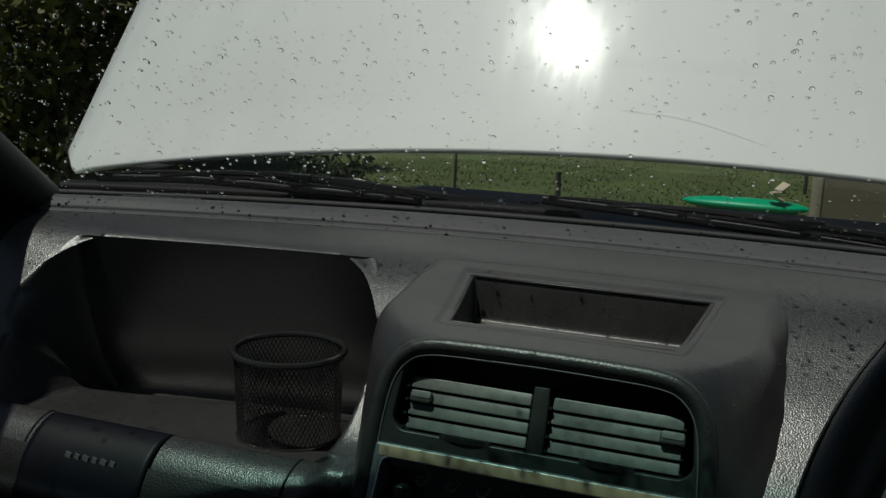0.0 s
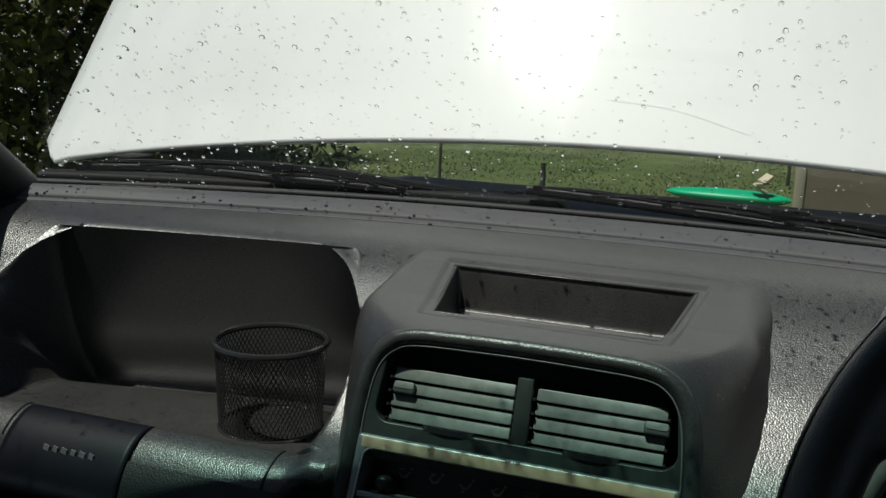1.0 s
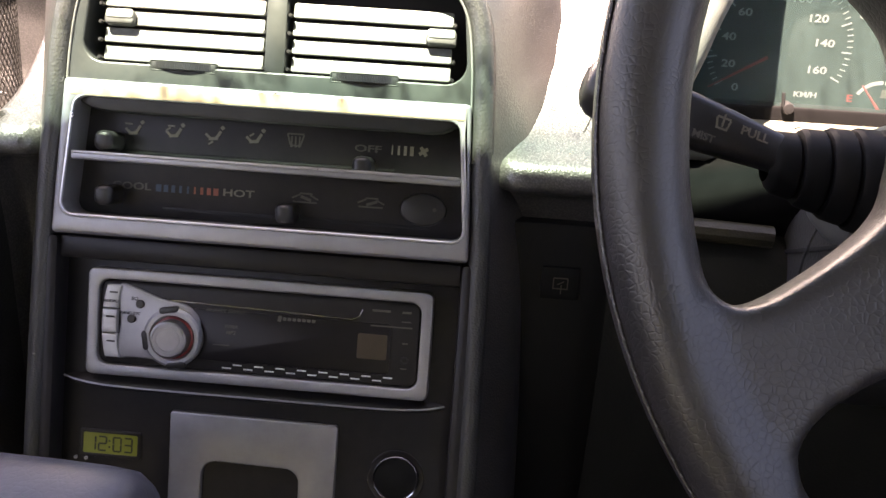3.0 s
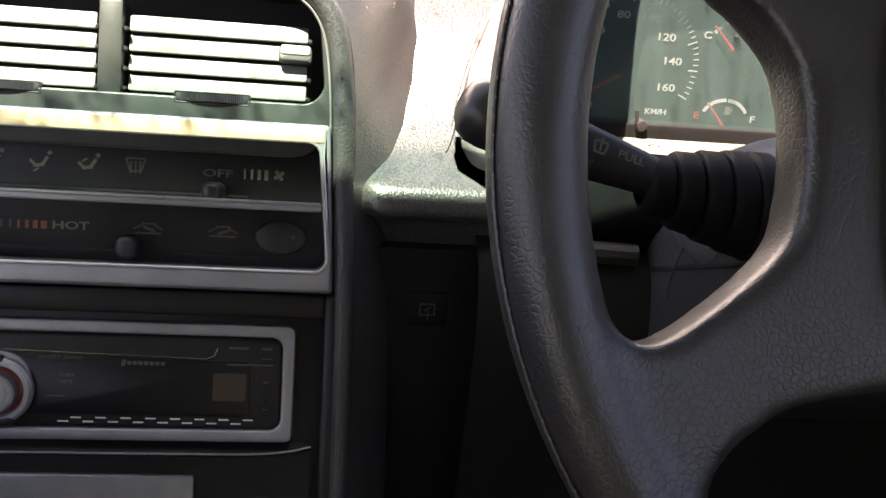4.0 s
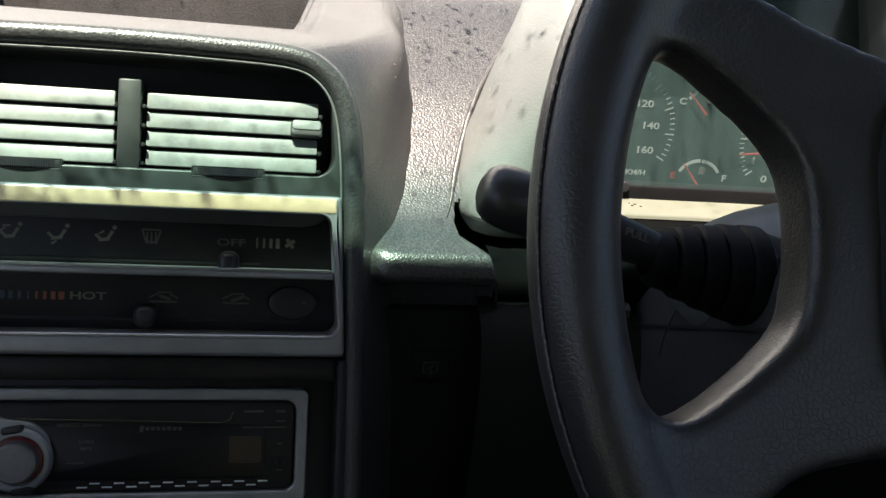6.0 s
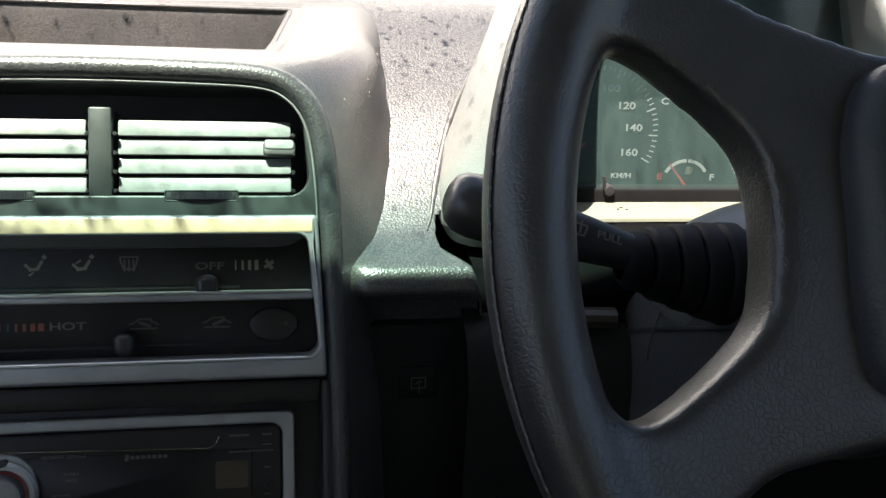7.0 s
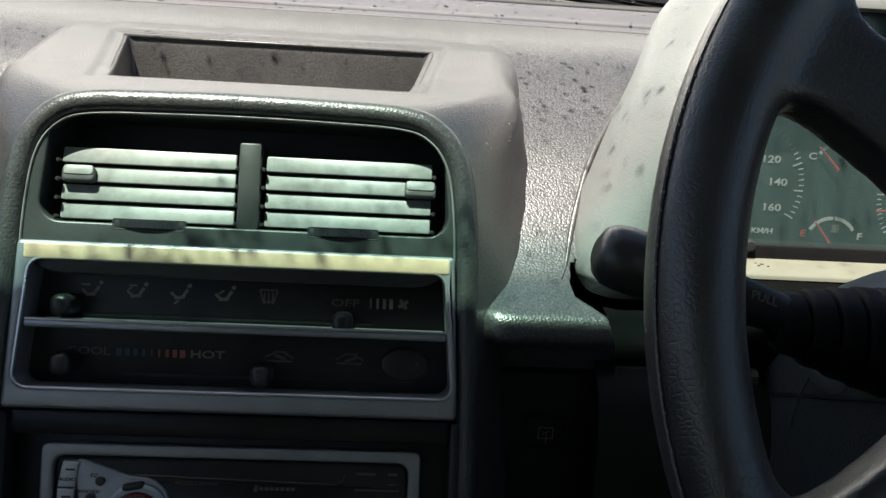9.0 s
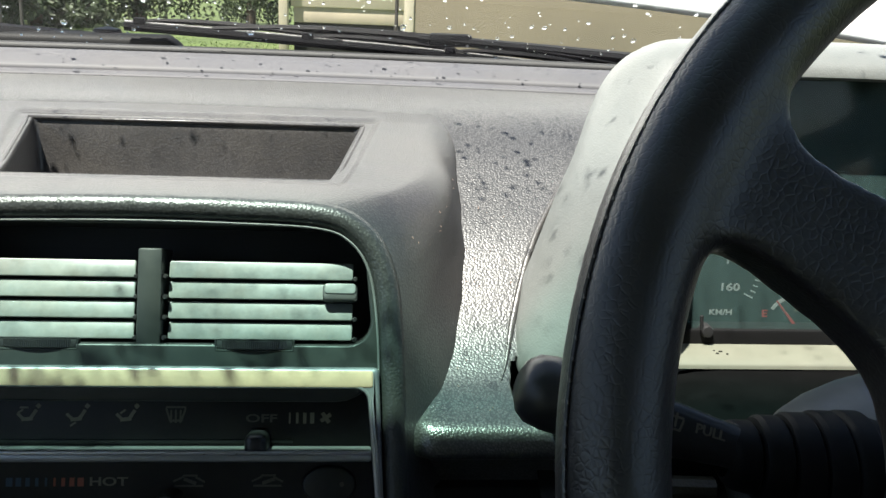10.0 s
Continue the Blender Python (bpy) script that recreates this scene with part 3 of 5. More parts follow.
def hump_point(i, j):
    k = abs(i - (half_n - 1))
    side = 1 if i >= half_n else -1
    y = ys[j]
    p1 = Vector((back[k][0], max(y, Y_BACK), hump_top(max(y, Y_BACK)) + back[k][1]))
    if y < Y_BACK:
        v = (y - ys[0]) / (Y_BACK - ys[0])
        p0 = FACE @ Vector((front[k][0] - FACE[0][3], front[k][1], -.0012))
        e = 1 - (1 - v) ** 1.7
        p = Vector((p0.x + (p1.x - p0.x) * e, p0.y + (p1.y - p0.y) * v, p0.z + (p1.z - p0.z) * v))
    else:
        p = p1
    if k < N_TOP:
        end = back[N_TOP - 1][0] if y >= Y_BACK else front[N_TOP - 1][0] + (back[N_TOP - 1][0] - front[N_TOP - 1][0]) * e
        half = 0.0835 + (p.y - 0.07) * 0.155
        w = smoothstep(.044, .062, p.y)
        p.x = p.x * (1 - w) + w * float(np.interp(k / (N_TOP - 1), (0, .62, .72, .77, .86, 1), (0, half - .005, half, half + .006, half + .012, end)))
        p.z -= tray(p.x, p.y)
    else:
        # a fillet where the flank meets the dash
        h = p.z - float(np.interp(p.y, DASH_Y, DASH_Z))
        p.x += .007 * (side > 0) * smoothstep(.0, .30, (y - ys[0]) / (Y_BACK - ys[0])) * (1 - smoothstep(-.004, .028, h)) ** 1.3
    return Vector((FACE[0][3] + side * p.x, p.y, p.z))


bm = bmesh.new()
sheet(bm, 2 * half_n - 1, len(ys), hump_point)
part("hump", bm, HUMP, dashboard, smooth=50)

def tray_edge(grow):
    pts = [(-(.0835 + (y - .07) * .155 + grow), y) for y in np.linspace(.069 - grow * .6, .162 + grow, 12)]
    corner = pts + [(-x, y) for x, y in reversed(pts)]
    return [Vector((FACE[0][3] + x, y, hump_top(y) - .0026)) for x, y in corner + corner[:1]]


for grow, r in ((.0020, .0014), (.0098, .0010)):
    bm = bmesh.new()
    tube(bm, tray_edge(grow), r, 8, cap=False)
    part("tray_lip", bm, HUMP, dashboard, smooth=60)

# rolled surround of the console face
rows_3d = []
for o, dep, extra in ((-0.0005, .014, 0), (0, .004, 0), (.0006, .0006, 0), (.0022, -.0018, 0), (.0050, -.0034, 0), (.0085, -.0032, 0), (.0108, -.0012, 0), (.0122, .0012, 0), (.0105, .006, 0)):
    ring = []
    for i, p in enumerate(inner):
        t = inner[min(i + 1, len(inner) - 1)] - inner[max(i - 1, 0)]
        n = np.array((t[1], -t[0])) / np.linalg.norm(t)
        oo = o + extra * n[0] ** 6
        dep2 = min(dep, .016 + .064 * n[0] ** 6)
        w = FACE @ Vector((p[0] + n[0] * oo, p[1] + n[1] * oo, 0))
        if dep2 <= 0.008:
            w += Vector((0, FC, -FS)) * dep2
        else:
            w += Vector((0, FC, -FS)) * 0.008 + Vector((0, 1, 0.05)) * (dep2 - 0.008)
        ring.append(w)
    rows_3d.append(ring)
high_end = [k for k, p in enumerate(inner) if p[1] > .030]
# brow and sides are one plastic; sun on the brow is in its colour
for name, k0, k1, material in (("surround_side", 0, high_end[0], RIM), ("surround_brow", high_end[0], high_end[-1], BROW), ("surround_side", high_end[-1], len(inner) - 1, RIM)):
    bm = bmesh.new()
    rings = [[bm.verts.new(w) for w in row[k0:k1 + 1]] for row in rows_3d]
    for a, b in zip(rings, rings[1:]):
        bridge(bm, a, b, closed=False)
    part(name, bm, material, dashboard, smooth=70)

lint = random.Random(12)
bm = bmesh.new()
for k in range(44):
    if k < 28:
        x, row = lint.uniform(.150, .185), lint.uniform(6 * SUB, 11.3 * SUB)
        p = dash_point(x, int(row), .0006)
    else:
        i = half_n - 1 + lint.randint(N_TOP + N_CORNER - 8, N_TOP + N_CORNER + 4)
        p = hump_point(i, lint.randint(3, 40)) + Vector((.0006, 0, .0004))
    a = lint.uniform(0, 6.28)
    d = Vector((math.cos(a) * .4, math.sin(a) * .7, math.sin(a) * .6)) * lint.uniform(.0003, .0012)
    tube(bm, [p - d, p + Vector((0, 0, .0002)), p + d], lint.uniform(.00012, .00026), 4)
tagged(part("lint", bm, shader("pale_lint", (0.22, 0.15, 0.12), 0.8, vary=0.3, scale=300), dashboard, "pale flecks of lint and dust"), kind="stuff")

# pale tube paints the highlight along the surround's inner edge
bm = bmesh.new()
edge_pts = [p for p in inner if p[1] > -.004]
tube(bm, [FACE @ Vector((p[0] * .9985, p[1] - .0004, -.0002)) for p in edge_pts], .0007, 6)
part("surround_edge", bm, shader("lit_edge_tone", (0.17, 0.17, 0.165), 0.4, vary=0.2, scale=60), dashboard, "inner edge with its highlight painted pale", smooth=60)

# ---- centre vents ----
vents = thing("centre_air_vents", "pair of dusty slatted air vents in the console", "air vent")
bm = bmesh.new()
out = rrect(.222, .086, .022, 6, .000, .0265, .214)
inn = rrect(.2070, .0555, .011, 6, .002, .0378, .200)
ring_plate(bm, out, inn, -.020, -.0005, .0012, 3, FACE, depth=-.040)
part("vent_frame", bm, VENT, vents)
bm = bmesh.new()
slab(bm, rrect(.215, .075, .01, 3, .001, .032), -.047, -.040, .001, 2, FACE)
part("vent_back", bm, MATT, vents)
bm = bmesh.new()
box(bm, (.0022, .0297, -.0150), (.0112, .0495, .024), .0012, FACE)
part("divider", bm, VENT, vents)
for x0, x1 in ((-.0935, -.0055), (.0100, .0965)):
    for k in range(4):
        bm = bmesh.new()
        slat_m = FACE @ pose((x0 + x1) / 2, .0160 + .0096 * k, -.0090, -14, 0, 0)
        slab(bm, rrect(x1 - x0, .0083, .0010, 3), -.0012, .0, .0005, 2, slat_m)
        slat = part("slat", bm, SLAT, vents)
        if k == 2:
            tx = (x0 - x1) / 2 + .009 if x0 < 0 else (x1 - x0) / 2 - .006
            bm = bmesh.new()
            slab(bm, rrect(.0165, .0082, .0022, 4), -.001, .0036, .0012, 3, slat_m @ pose(tx, -.0010, 0))
            tab = part("tab", bm, TAB, vents, "rounded dark grey vent tab")
            # paler plate over the tab: lit face and shaded underside put into colour
            bm = bmesh.new()
            slab(bm, rrect(.0150, .0052, .0016, 4), .0030, .0042, .0006, 3, slat_m @ pose(tx, .0006, 0))
            part("tab_face", bm, SLAT, tab, "upper face of the tab, painted paler for the light on it")
    for k in range(4):
        for ex in (x0 - .0012, x1 + .0012):
            bm = bmesh.new()
            lathe(bm, [(0, 0), (.0012, 0), (.0012, .002), (.0008, .003), (0, .003)], 10, FACE @ pose(ex, .0125 + .0096 * k, -.0075))
            part("pivot_pin", bm, BLACK, vents)
for cx in (-.0465, .0515):
    bm = bmesh.new()
    arc = [(-.0172 + .0344 * k / 72, .0024 * (1 - (k / 36 - 1) ** 2) + (.00028 if k % 2 else 0)) for k in range(73)]
    slab(bm, [(-.0172, -.004), (.0172, -.004)] + list(reversed(arc)), -.0019, .0019, .0003, 2, FACE @ pose(cx, .0098, -.0012, 90, 0, 0))
    part("thumbwheel", bm, BLACK, vents, "ridged black thumbwheel", smooth=20)
    bm = bmesh.new()
    ring_plate(bm, rrect(.0366, .0058, .0010, 3, cx, .0098), rrect(.0352, .0046, .0006, 3, cx, .0098), -.004, -.0003, .0002, 2, FACE)
    part("wheel_slot", bm, VENT, vents)
    bm = bmesh.new()
    box(bm, (cx, .0098, -.0016), (.0350, .0045, .0022), .0003, FACE)
    part("slot_floor", bm, MATT, vents)

# ---- heater controls ----
heater = thing("heater_control_panel", "silver framed heater control panel with black sliders", "control panel")
bm = bmesh.new()
out = rrect(.2275, .0838, .0025, 4, 0, -.0420, .2195)
inn = rrect(.2180, .0638, .0065, 4, .0008, -.0412, .2085)
ring_plate(bm, out, inn, -.004, .0042, .0022, 4, FACE, depth=-.0175)
part("frame", bm, SILVER, heater, "worn silver painted frame")
bm = bmesh.new()
slab(bm, rrect(.226, .074, .004, 3, 0, -.0415), -.0215, -.0170, .0005, 2, FACE)
part("fascia", bm, PANEL, heater)
bm = bmesh.new()
box(bm, (.0010, -.0415, -.0068), (.2115, .0042, .0204), .0012, FACE)
part("divider_bar", bm, SILVER, heater)
# brighter tubes stand for the windscreen's reflection along these edges
EDGE = shader("edge_reflection_tone", (0.62, 0.62, 0.64), 0.30, metal=0.75, vary=0.12, scale=80)
bm = bmesh.new()
tube(bm, [FACE @ Vector((x, y, .0036)) for x, y in inset(inn, -.0006)] + [FACE @ Vector((*inset(inn, -.0006)[0], .0036))], .0010, 6, cap=False)
part("bright_edge_line", bm, EDGE, heater, "inner frame edge with reflected light put into its colour", smooth=60)
bm = bmesh.new()
tube(bm, [FACE @ Vector((x, -.0395, .0030)) for x in (-.1040, -.05, 0, .05, .1060)], .0009, 6)
part("bright_edge_line", bm, EDGE, heater, "divider edge with reflected light put into its colour", smooth=60)
# strip painted with the yellow light that falls on the silver frame
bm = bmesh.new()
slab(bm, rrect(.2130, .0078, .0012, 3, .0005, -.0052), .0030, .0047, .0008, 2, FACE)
part("top_edge", bm, CREAMED, heater, "top edge of the frame, yellow sunlight put into its colour")
for cx, cy in ((-.0135, -.0268), (.015, -.0575)):
    bm = bmesh.new()
    box(bm, (cx, cy - .0105, -.0169), (.165 if cy > -.04 else .150, .0016, .0012), .0003, FACE)
    part("slider_slot", bm, MATT, heater)
for kx, ky in ((-.0885, -.0325), (.0530, -.0365), (-.0875, -.0620), (.0125, -.0650)):
    bm = bmesh.new()
    slab(bm, rrect(.0105, .0112, .0042, 5), 0, .0185, .0034, 4, FACE @ pose(kx, ky, -.0175))
    kn = part("slider_knob", bm, BLACK, heater, "rounded black slider knob")
bm = bmesh.new()
ov = [(.0130 * math.cos(a), .0092 * math.sin(a)) for a in [2 * math.pi * k / 36 for k in range(36)]]
slab(bm, ov, 0, .0035, .0015, 3, FACE @ pose(.0868, -.0578, -.0170))
btn = part("push_button", bm, BLACK, heater, "oval black push button")
bm = bmesh.new()
lathe(bm, [(0, .0004), (.0011, .0004), (.0011, 0), (0, 0)], 12, FACE @ pose(.0930, -.0574, -.0134))
part("lamp_window", bm, DIMPRINT, btn)

ICON = FACE @ pose(-.0023, .0006, -.0169)
for cx, extra in ((-.0755, [(-.0035, .0028, .0044, .0010, 0)]), (-.0525, [(-.0023, .0032, .0040, .0009, 0), (-.0040, .0014, .0030, .0009, 35)]), (-.0300, [(-.0022, -.0046, .0030, .0009, 35)]), (-.0070, [(-.0022, .0014, .0030, .0009, 35)])):
    bm = bmesh.new()
    bars(bm, [(cx + .0021, -.0252, .0016, .0046, -32), (cx - .0008, -.0276, .0052, .0017, 6), (cx - .0040, -.0262, .0034, .0014, -42), (cx + .0042, -.0214, .0020, .0020, 45)] + [(cx + u, -.0254 + v, w, h, a) for u, v, w, h, a in extra], ICON)
    tagged(part("air_symbol", bm, FAINT, heater), kind="stuff")
bm = bmesh.new()
bars(bm, [(.0155, -.0218, .0092, .0009, 0), (.0118, -.0250, .0009, .0062, 18), (.0192, -.0250, .0009, .0062, -18), (.0155, -.0282, .0060, .0009, 0)] +
     [(.0155 + k * .0022, -.0262, .0008, .0062, 0) for k in (-1, 0, 1)], ICON)
part("screen_symbol", bm, DIMPRINT, heater)
bm = bmesh.new()
bars(bm, [(.0695 + k * .0036, -.0268, .0008 + .0004 * k, .0052, 0) for k in range(4)], ICON)
part("fan_scale", bm, FAINT, heater)
bm = bmesh.new()
bars(bm, [(.0868, -.0266, .0058, .0019, 35), (.0868, -.0266, .0058, .0019, -55), (.0868, -.0266, .0026, .0026, 0)], ICON)
part("fan_symbol", bm, FAINT, heater)
lettering("off_mark", "OFF", .0054, ICON @ pose(.0560, -.0272, .0002), DIMPRINT, heater, 1.6)
lettering("hot_mark", "HOT", .0056, ICON @ pose(-.0150, -.0572, .0002), FAINT, heater, 1.5)
lettering("cool_mark", "COOL", .0056, ICON @ pose(-.0760, -.0572, .0002), DIMPRINT, heater, 1.4)
bm = bmesh.new()
bars(bm, [(-.0605 + k * .0042, -.0572, .0030 - .0005 * k, .0040, 0) for k in range(5)], ICON)
part("cold_scale", bm, BLUE, heater)
bm = bmesh.new()
bars(bm, [(-.0398 + k * .0040, -.0572, .0010 + .0006 * k, .0040, 0) for k in range(4)], ICON)
part("warm_scale", bm, ORANGE, heater)
for cx in (.0225, .0595):
    bm = bmesh.new()
    bars(bm, [(cx, -.0592, .0135, .0009, 0), (cx - .0050, -.0560, .0052, .0009, 25), (cx + .0005, -.0543, .0070, .0009, 0), (cx + .0052, -.0562, .0050, .0009, -28), (cx + .0005, -.0570, .0062, .0016, 160 if cx < .04 else 20)], ICON)
    part("car_symbol", bm, DIMPRINT, heater)

# ---- console lower panel and what sits in it ----
console = thing("console_panel", "glossy black lower console panel with a ledge", "console")
bm = bmesh.new()
slab(bm, rrect(.226, .27, .004, 3, 0, -.220), -.030, -.0125, .001, 2, FACE)
part("panel", bm, PANEL, console)
bm = bmesh.new()
box(bm, (-.0005, -.0915, -.008), (.222, .0125, .012), .002, FACE)
part("upper_step", bm, PANEL, console)
bm = bmesh.new()
prof = cr([(-.0123, -.1640), (-.0085, -.1668), (-.0068, -.1690), (-.0082, -.1712), (-.0124, -.1722)], 5)
sheet(bm, 33, len(prof), lambda i, j: FACE @ Vector((-.1105 + .2185 * i / 32, prof[j][1] + .003 * (abs(i - 16) / 16) ** 6, prof[j][0] - .006 * (abs(i - 16) / 16) ** 10)))
part("ledge", bm, PANEL, console)
# pale tube carries the ledge edge's wear and its highlight in its colour
bm = bmesh.new()
tube(bm, [FACE @ Vector((-.1090 + .2155 * k / 30, -.1692 + .004 * (abs(k - 15) / 15) ** 8, -.0064 - .002 * (abs(k - 15) / 15) ** 10)) for k in range(31)], .0006, 6)
part("ledge_line", bm, SILVER, console, "pale line for wear and a highlight on the ledge edge")
for sx in (-1, 1):
    bm = bmesh.new()
    box(bm, (sx * .1145, -.22, -.008), (.008, .27, .020), .003, FACE)
    part("cheek", bm, PANEL, console)

radio = thing("car_radio", "car radio with silver volume knob and dark glossy display", "car radio")
RD = FACE @ pose(.0005, -.1325, -.0065)
bm = bmesh.new()
ring_plate(bm, rrect(.1925, .0600, .0040, 5), rrect(.1800, .0480, .0060, 5), -.010, .0015, .0012, 3, RD, depth=-.008)
part("trim_ring", bm, SILVER, radio, "grey plastic trim ring")
bm = bmesh.new()
slab(bm, rrect(.1795, .0475, .0055, 5), -.010, -.0005, .0020, 3, RD)
body = part("faceplate", bm, PANEL, radio)
bm = bmesh.new()
slab(bm, rrect(.112, .0285, .003, 4, .018, -.003), -.0006, .0004, .0004, 2, RD)
GLOSS = shader("smoked_display", (0.012, 0.010, 0.011), 0.34, vary=0.1, scale=60, rough_vary=0.03, spec=0.3)
part("display", bm, GLOSS, body)
bm = bmesh.new()
shape = cr([(-.0790, .0205), (-.0700, .0205), (-.0540, .0150), (-.0400, .0125), (-.0320, .004), (-.0335, -.0110), (-.0450, -.0185), (-.0700, -.0190), (-.0790, -.0185), (-.0770, 0)], 4, True)
shape = [tuple(p) for p in reversed(shape)]
slab(bm, shape, -.001, .0016, .0012, 3, RD)
part("silver_panel", bm, SILVER, radio, "brushed silver button panel")
for k in range(3):
    # one bowed strip split into three keys
    bm = bmesh.new()
    ya, yb = .0212 - .0137 * k, .0212 - .0137 * (k + 1) + .0006
    rows = [ya + (yb - ya) * q / 6 for q in range(7)]
    left = [(-.0872 + 6.0 * (y - .001) ** 2, y) for y in rows]
    right = [(x + .0084, y) for x, y in reversed(left)]
    slab(bm, left + right, -.001, .0030, .0009, 3, RD)
    part("side_button", bm, PALE, radio, "pale silver side button")
    bm = bmesh.new()
    bars(bm, [(-.0822 + 6.0 * (ya - .0055) ** 2, ya - .0040, .0046, .0009, 0)], RD @ pose(0, 0, .0031))
    part("key_mark", bm, GLOSS, radio)
bm = bmesh.new()
lathe(bm, [(.0165, 0), (.0165, .0030), (.0150, .0042), (.0128, .0042), (.0120, .0030)], 40, RD @ pose(-.0465, -.0055, .0005))
part("knob_collar", bm, SILVER, radio)
bm = bmesh.new()
lathe(bm, [(.0118, 0), (.0118, .0022), (.0112, .0026), (.0104, .0026), (.0104, 0)], 40, RD @ pose(-.0465, -.0055, .0012))
part("lit_ring", bm, shader("dim_red_ring", (0.22, 0.03, 0.03), 0.3, vary=0.1), radio, "dull red ring")
bm = bmesh.new()
lathe(bm, [(.0104, 0), (.0104, .0098), (.0101, .0105), (.0096, .0108), (.0088, .0108), (.0086, .0105), (.0066, .0105), (.0064, .0107), (.0, .0106)], 48, RD @ pose(-.0465, -.0055, .0005))
part("volume_knob", bm, shader("brushed_knob", (0.26, 0.26, 0.27), 0.36, metal=0.9, vary=0.08, scale=200), radio, "brushed silver volume knob")
for a in (100, 190, 280):
    bm = bmesh.new()
    slab(bm, rrect(.011, .0040, .0018, 4), 0, .0034, .0010, 2, RD @ pose(-.0465 + .0152 * math.cos(radians(a)), -.0055 + .0152 * math.sin(radians(a)), .0015, 0, 0, a + 90))
    part("collar_key", bm, BLACK, radio)
for bx, by in ((-.0660, .0115), (-.0705, .0030)):
    bm = bmesh.new()
    lathe(bm, [(.0024, 0), (.0024, .0014), (.0018, .0020), (0, .0021)], 20, RD @ pose(bx, by, .0012))
    part("round_key", bm, BLACK, radio)
for k in range(16):
    bm = bmesh.new()
    bars(bm, [(-.0163 + k * .0060, -.0207 + .0020 * (k % 2), .0050, .0007, 0)], RD @ pose(0, 0, .0002))
    part("preset_mark", bm, PRINT, radio)
bm = bmesh.new()
bars(bm, [(.0680, .0182, .0100, .0012, 0), (.0820, .0182, .0050, .0012, 0), (.0820, .0130, .0050, .0006, 0), (.0740, .0098, .0230, .0008, 0), (.0820, .0010, .0030, .0008, 0), (.0820, -.0130, .0035, .0006, 0),
          (-.0200, -.0080, .0090, .0006, 0), (-.0730, -.0100, .0100, .0005, 0)], RD @ pose(0, 0, .0002))
tagged(part("small_marks", bm, DIMPRINT, radio), kind="stuff")
bm = bmesh.new()
bars(bm, [(.0120 + k * .0027, .0094, .0019, (.0034 if k == 0 else .0017), -12) for k in range(8)], RD @ pose(0, 0, .0005))
part("maker_mark", bm, DIMPRINT, radio)
for name, body_text, size, x, y, z, mat in (("key_word", "EQ", .0026, -.0694, .0142, .0017, GLOSS), ("key_word", "AUDIO", .0023, -.0822, .0122, .0032, GLOSS), ("key_word", "BAND/ESC", .0021, -.0716, .0060, .0017, GLOSS),
                                        ("face_word", "MOSFET 50Wx4", .0027, -.0185, .0112, .0005, DIMPRINT), ("face_word", "WMA", .0027, -.0150, .0026, .0005, DIMPRINT), ("face_word", "MP3", .0027, -.0150, -.0008, .0005, DIMPRINT)):
    lettering(name, body_text, size, RD @ pose(x, y, z), mat, radio, 1.15, .15, .0001)
# flat amber patch that paints a reflection on the display
bm = bmesh.new()
slab(bm, rrect(.0165, .0140, .0012, 3, .0640, -.0020), .0002, .0006, .0001, 1, RD)
part("amber_sheen", bm, shader("amber_sheen", (0.060, 0.042, 0.026), 0.35, vary=0.1, scale=80), body, "dim amber reflection painted on the display")
bm = bmesh.new()
tube(bm, [RD @ Vector(p) for p in ((-.050, .0148, .0003), (.030, .0128, .0003), (.052, .0122, .0003), (.056, .0140, .0003), (.0575, .0180, .0003))], .0004, 6)
part("slot_edge", bm, CHROME, radio)
bm = bmesh.new()
lathe(bm, [(.0022, 0), (.0022, .0005), (.0014, .0006), (.0013, -.002), (0, -.002)], 20, RD @ pose(.0822, -.0085, .0))
part("jack_socket", bm, MATT, radio)

ashtray = thing("ashtray", "silver ashtray cover with a finger opening", "ashtray")
AS = FACE @ pose(.0012, -.2085, -.0120)
bm = bmesh.new()
arch = [(-.0292 + .0080 - .0080 * math.cos(a), -.0075 + .0080 * math.sin(a)) for a in np.linspace(0, math.pi / 2, 8)]
arch += [(.0262 - .0080 + .0080 * math.sin(a), -.0082 + .0080 * math.cos(a)) for a in np.linspace(0, math.pi / 2, 8)]
pl = [(.0468, -.0340), (.0468, .0255), (.0458, .0268), (-.0475, .0275), (-.0485, .0262), (-.0478, -.0300), (-.0296, -.0305)] + arch + [(.0266, -.0335)]
slab(bm, pl, -.002, .0030, .0010, 3, AS)
part("cover", bm, SILVER, ashtray, "silver painted cover")
bm = bmesh.new()
box(bm, (0, -.014, -.0035), (.066, .046, .005), .001, AS)
part("tray_front", bm, MATT, ashtray)
bm = bmesh.new()
box(bm, (-.002, -.0365, -.001), (.090, .0042, .010), .0012, AS)
part("tray_lip", bm, BLACK, ashtray)

clock = thing("dash_clock", "small olive digital clock in the console", "clock")
CK = FACE @ pose(-.0820, -.2040, -.0122)
bm = bmesh.new()
ring_plate(bm, rrect(.036, .0162, .0016, 4, -.000, 0), rrect(.0315, .0120, .001, 4), -.002, .0009, .0004, 3, CK, depth=-.001)
part("bezel", bm, PANEL, clock)
bm = bmesh.new()
slab(bm, rrect(.0318, .0122, .0008, 3), -.002, .0004, .0002, 1, CK)
part("display", bm, LCD, clock)
SEG = {"1": "bc", "2": "abged", "0": "abcdef", "3": "abgcd"}
SEGPOS = {"a": (0, .0040, 1), "b": (.0022, .0020, 0), "c": (.0022, -.0020, 0), "d": (0, -.0040, 1), "e": (-.0022, -.0020, 0), "f": (-.0022, .0020, 0), "g": (0, 0, 1)}
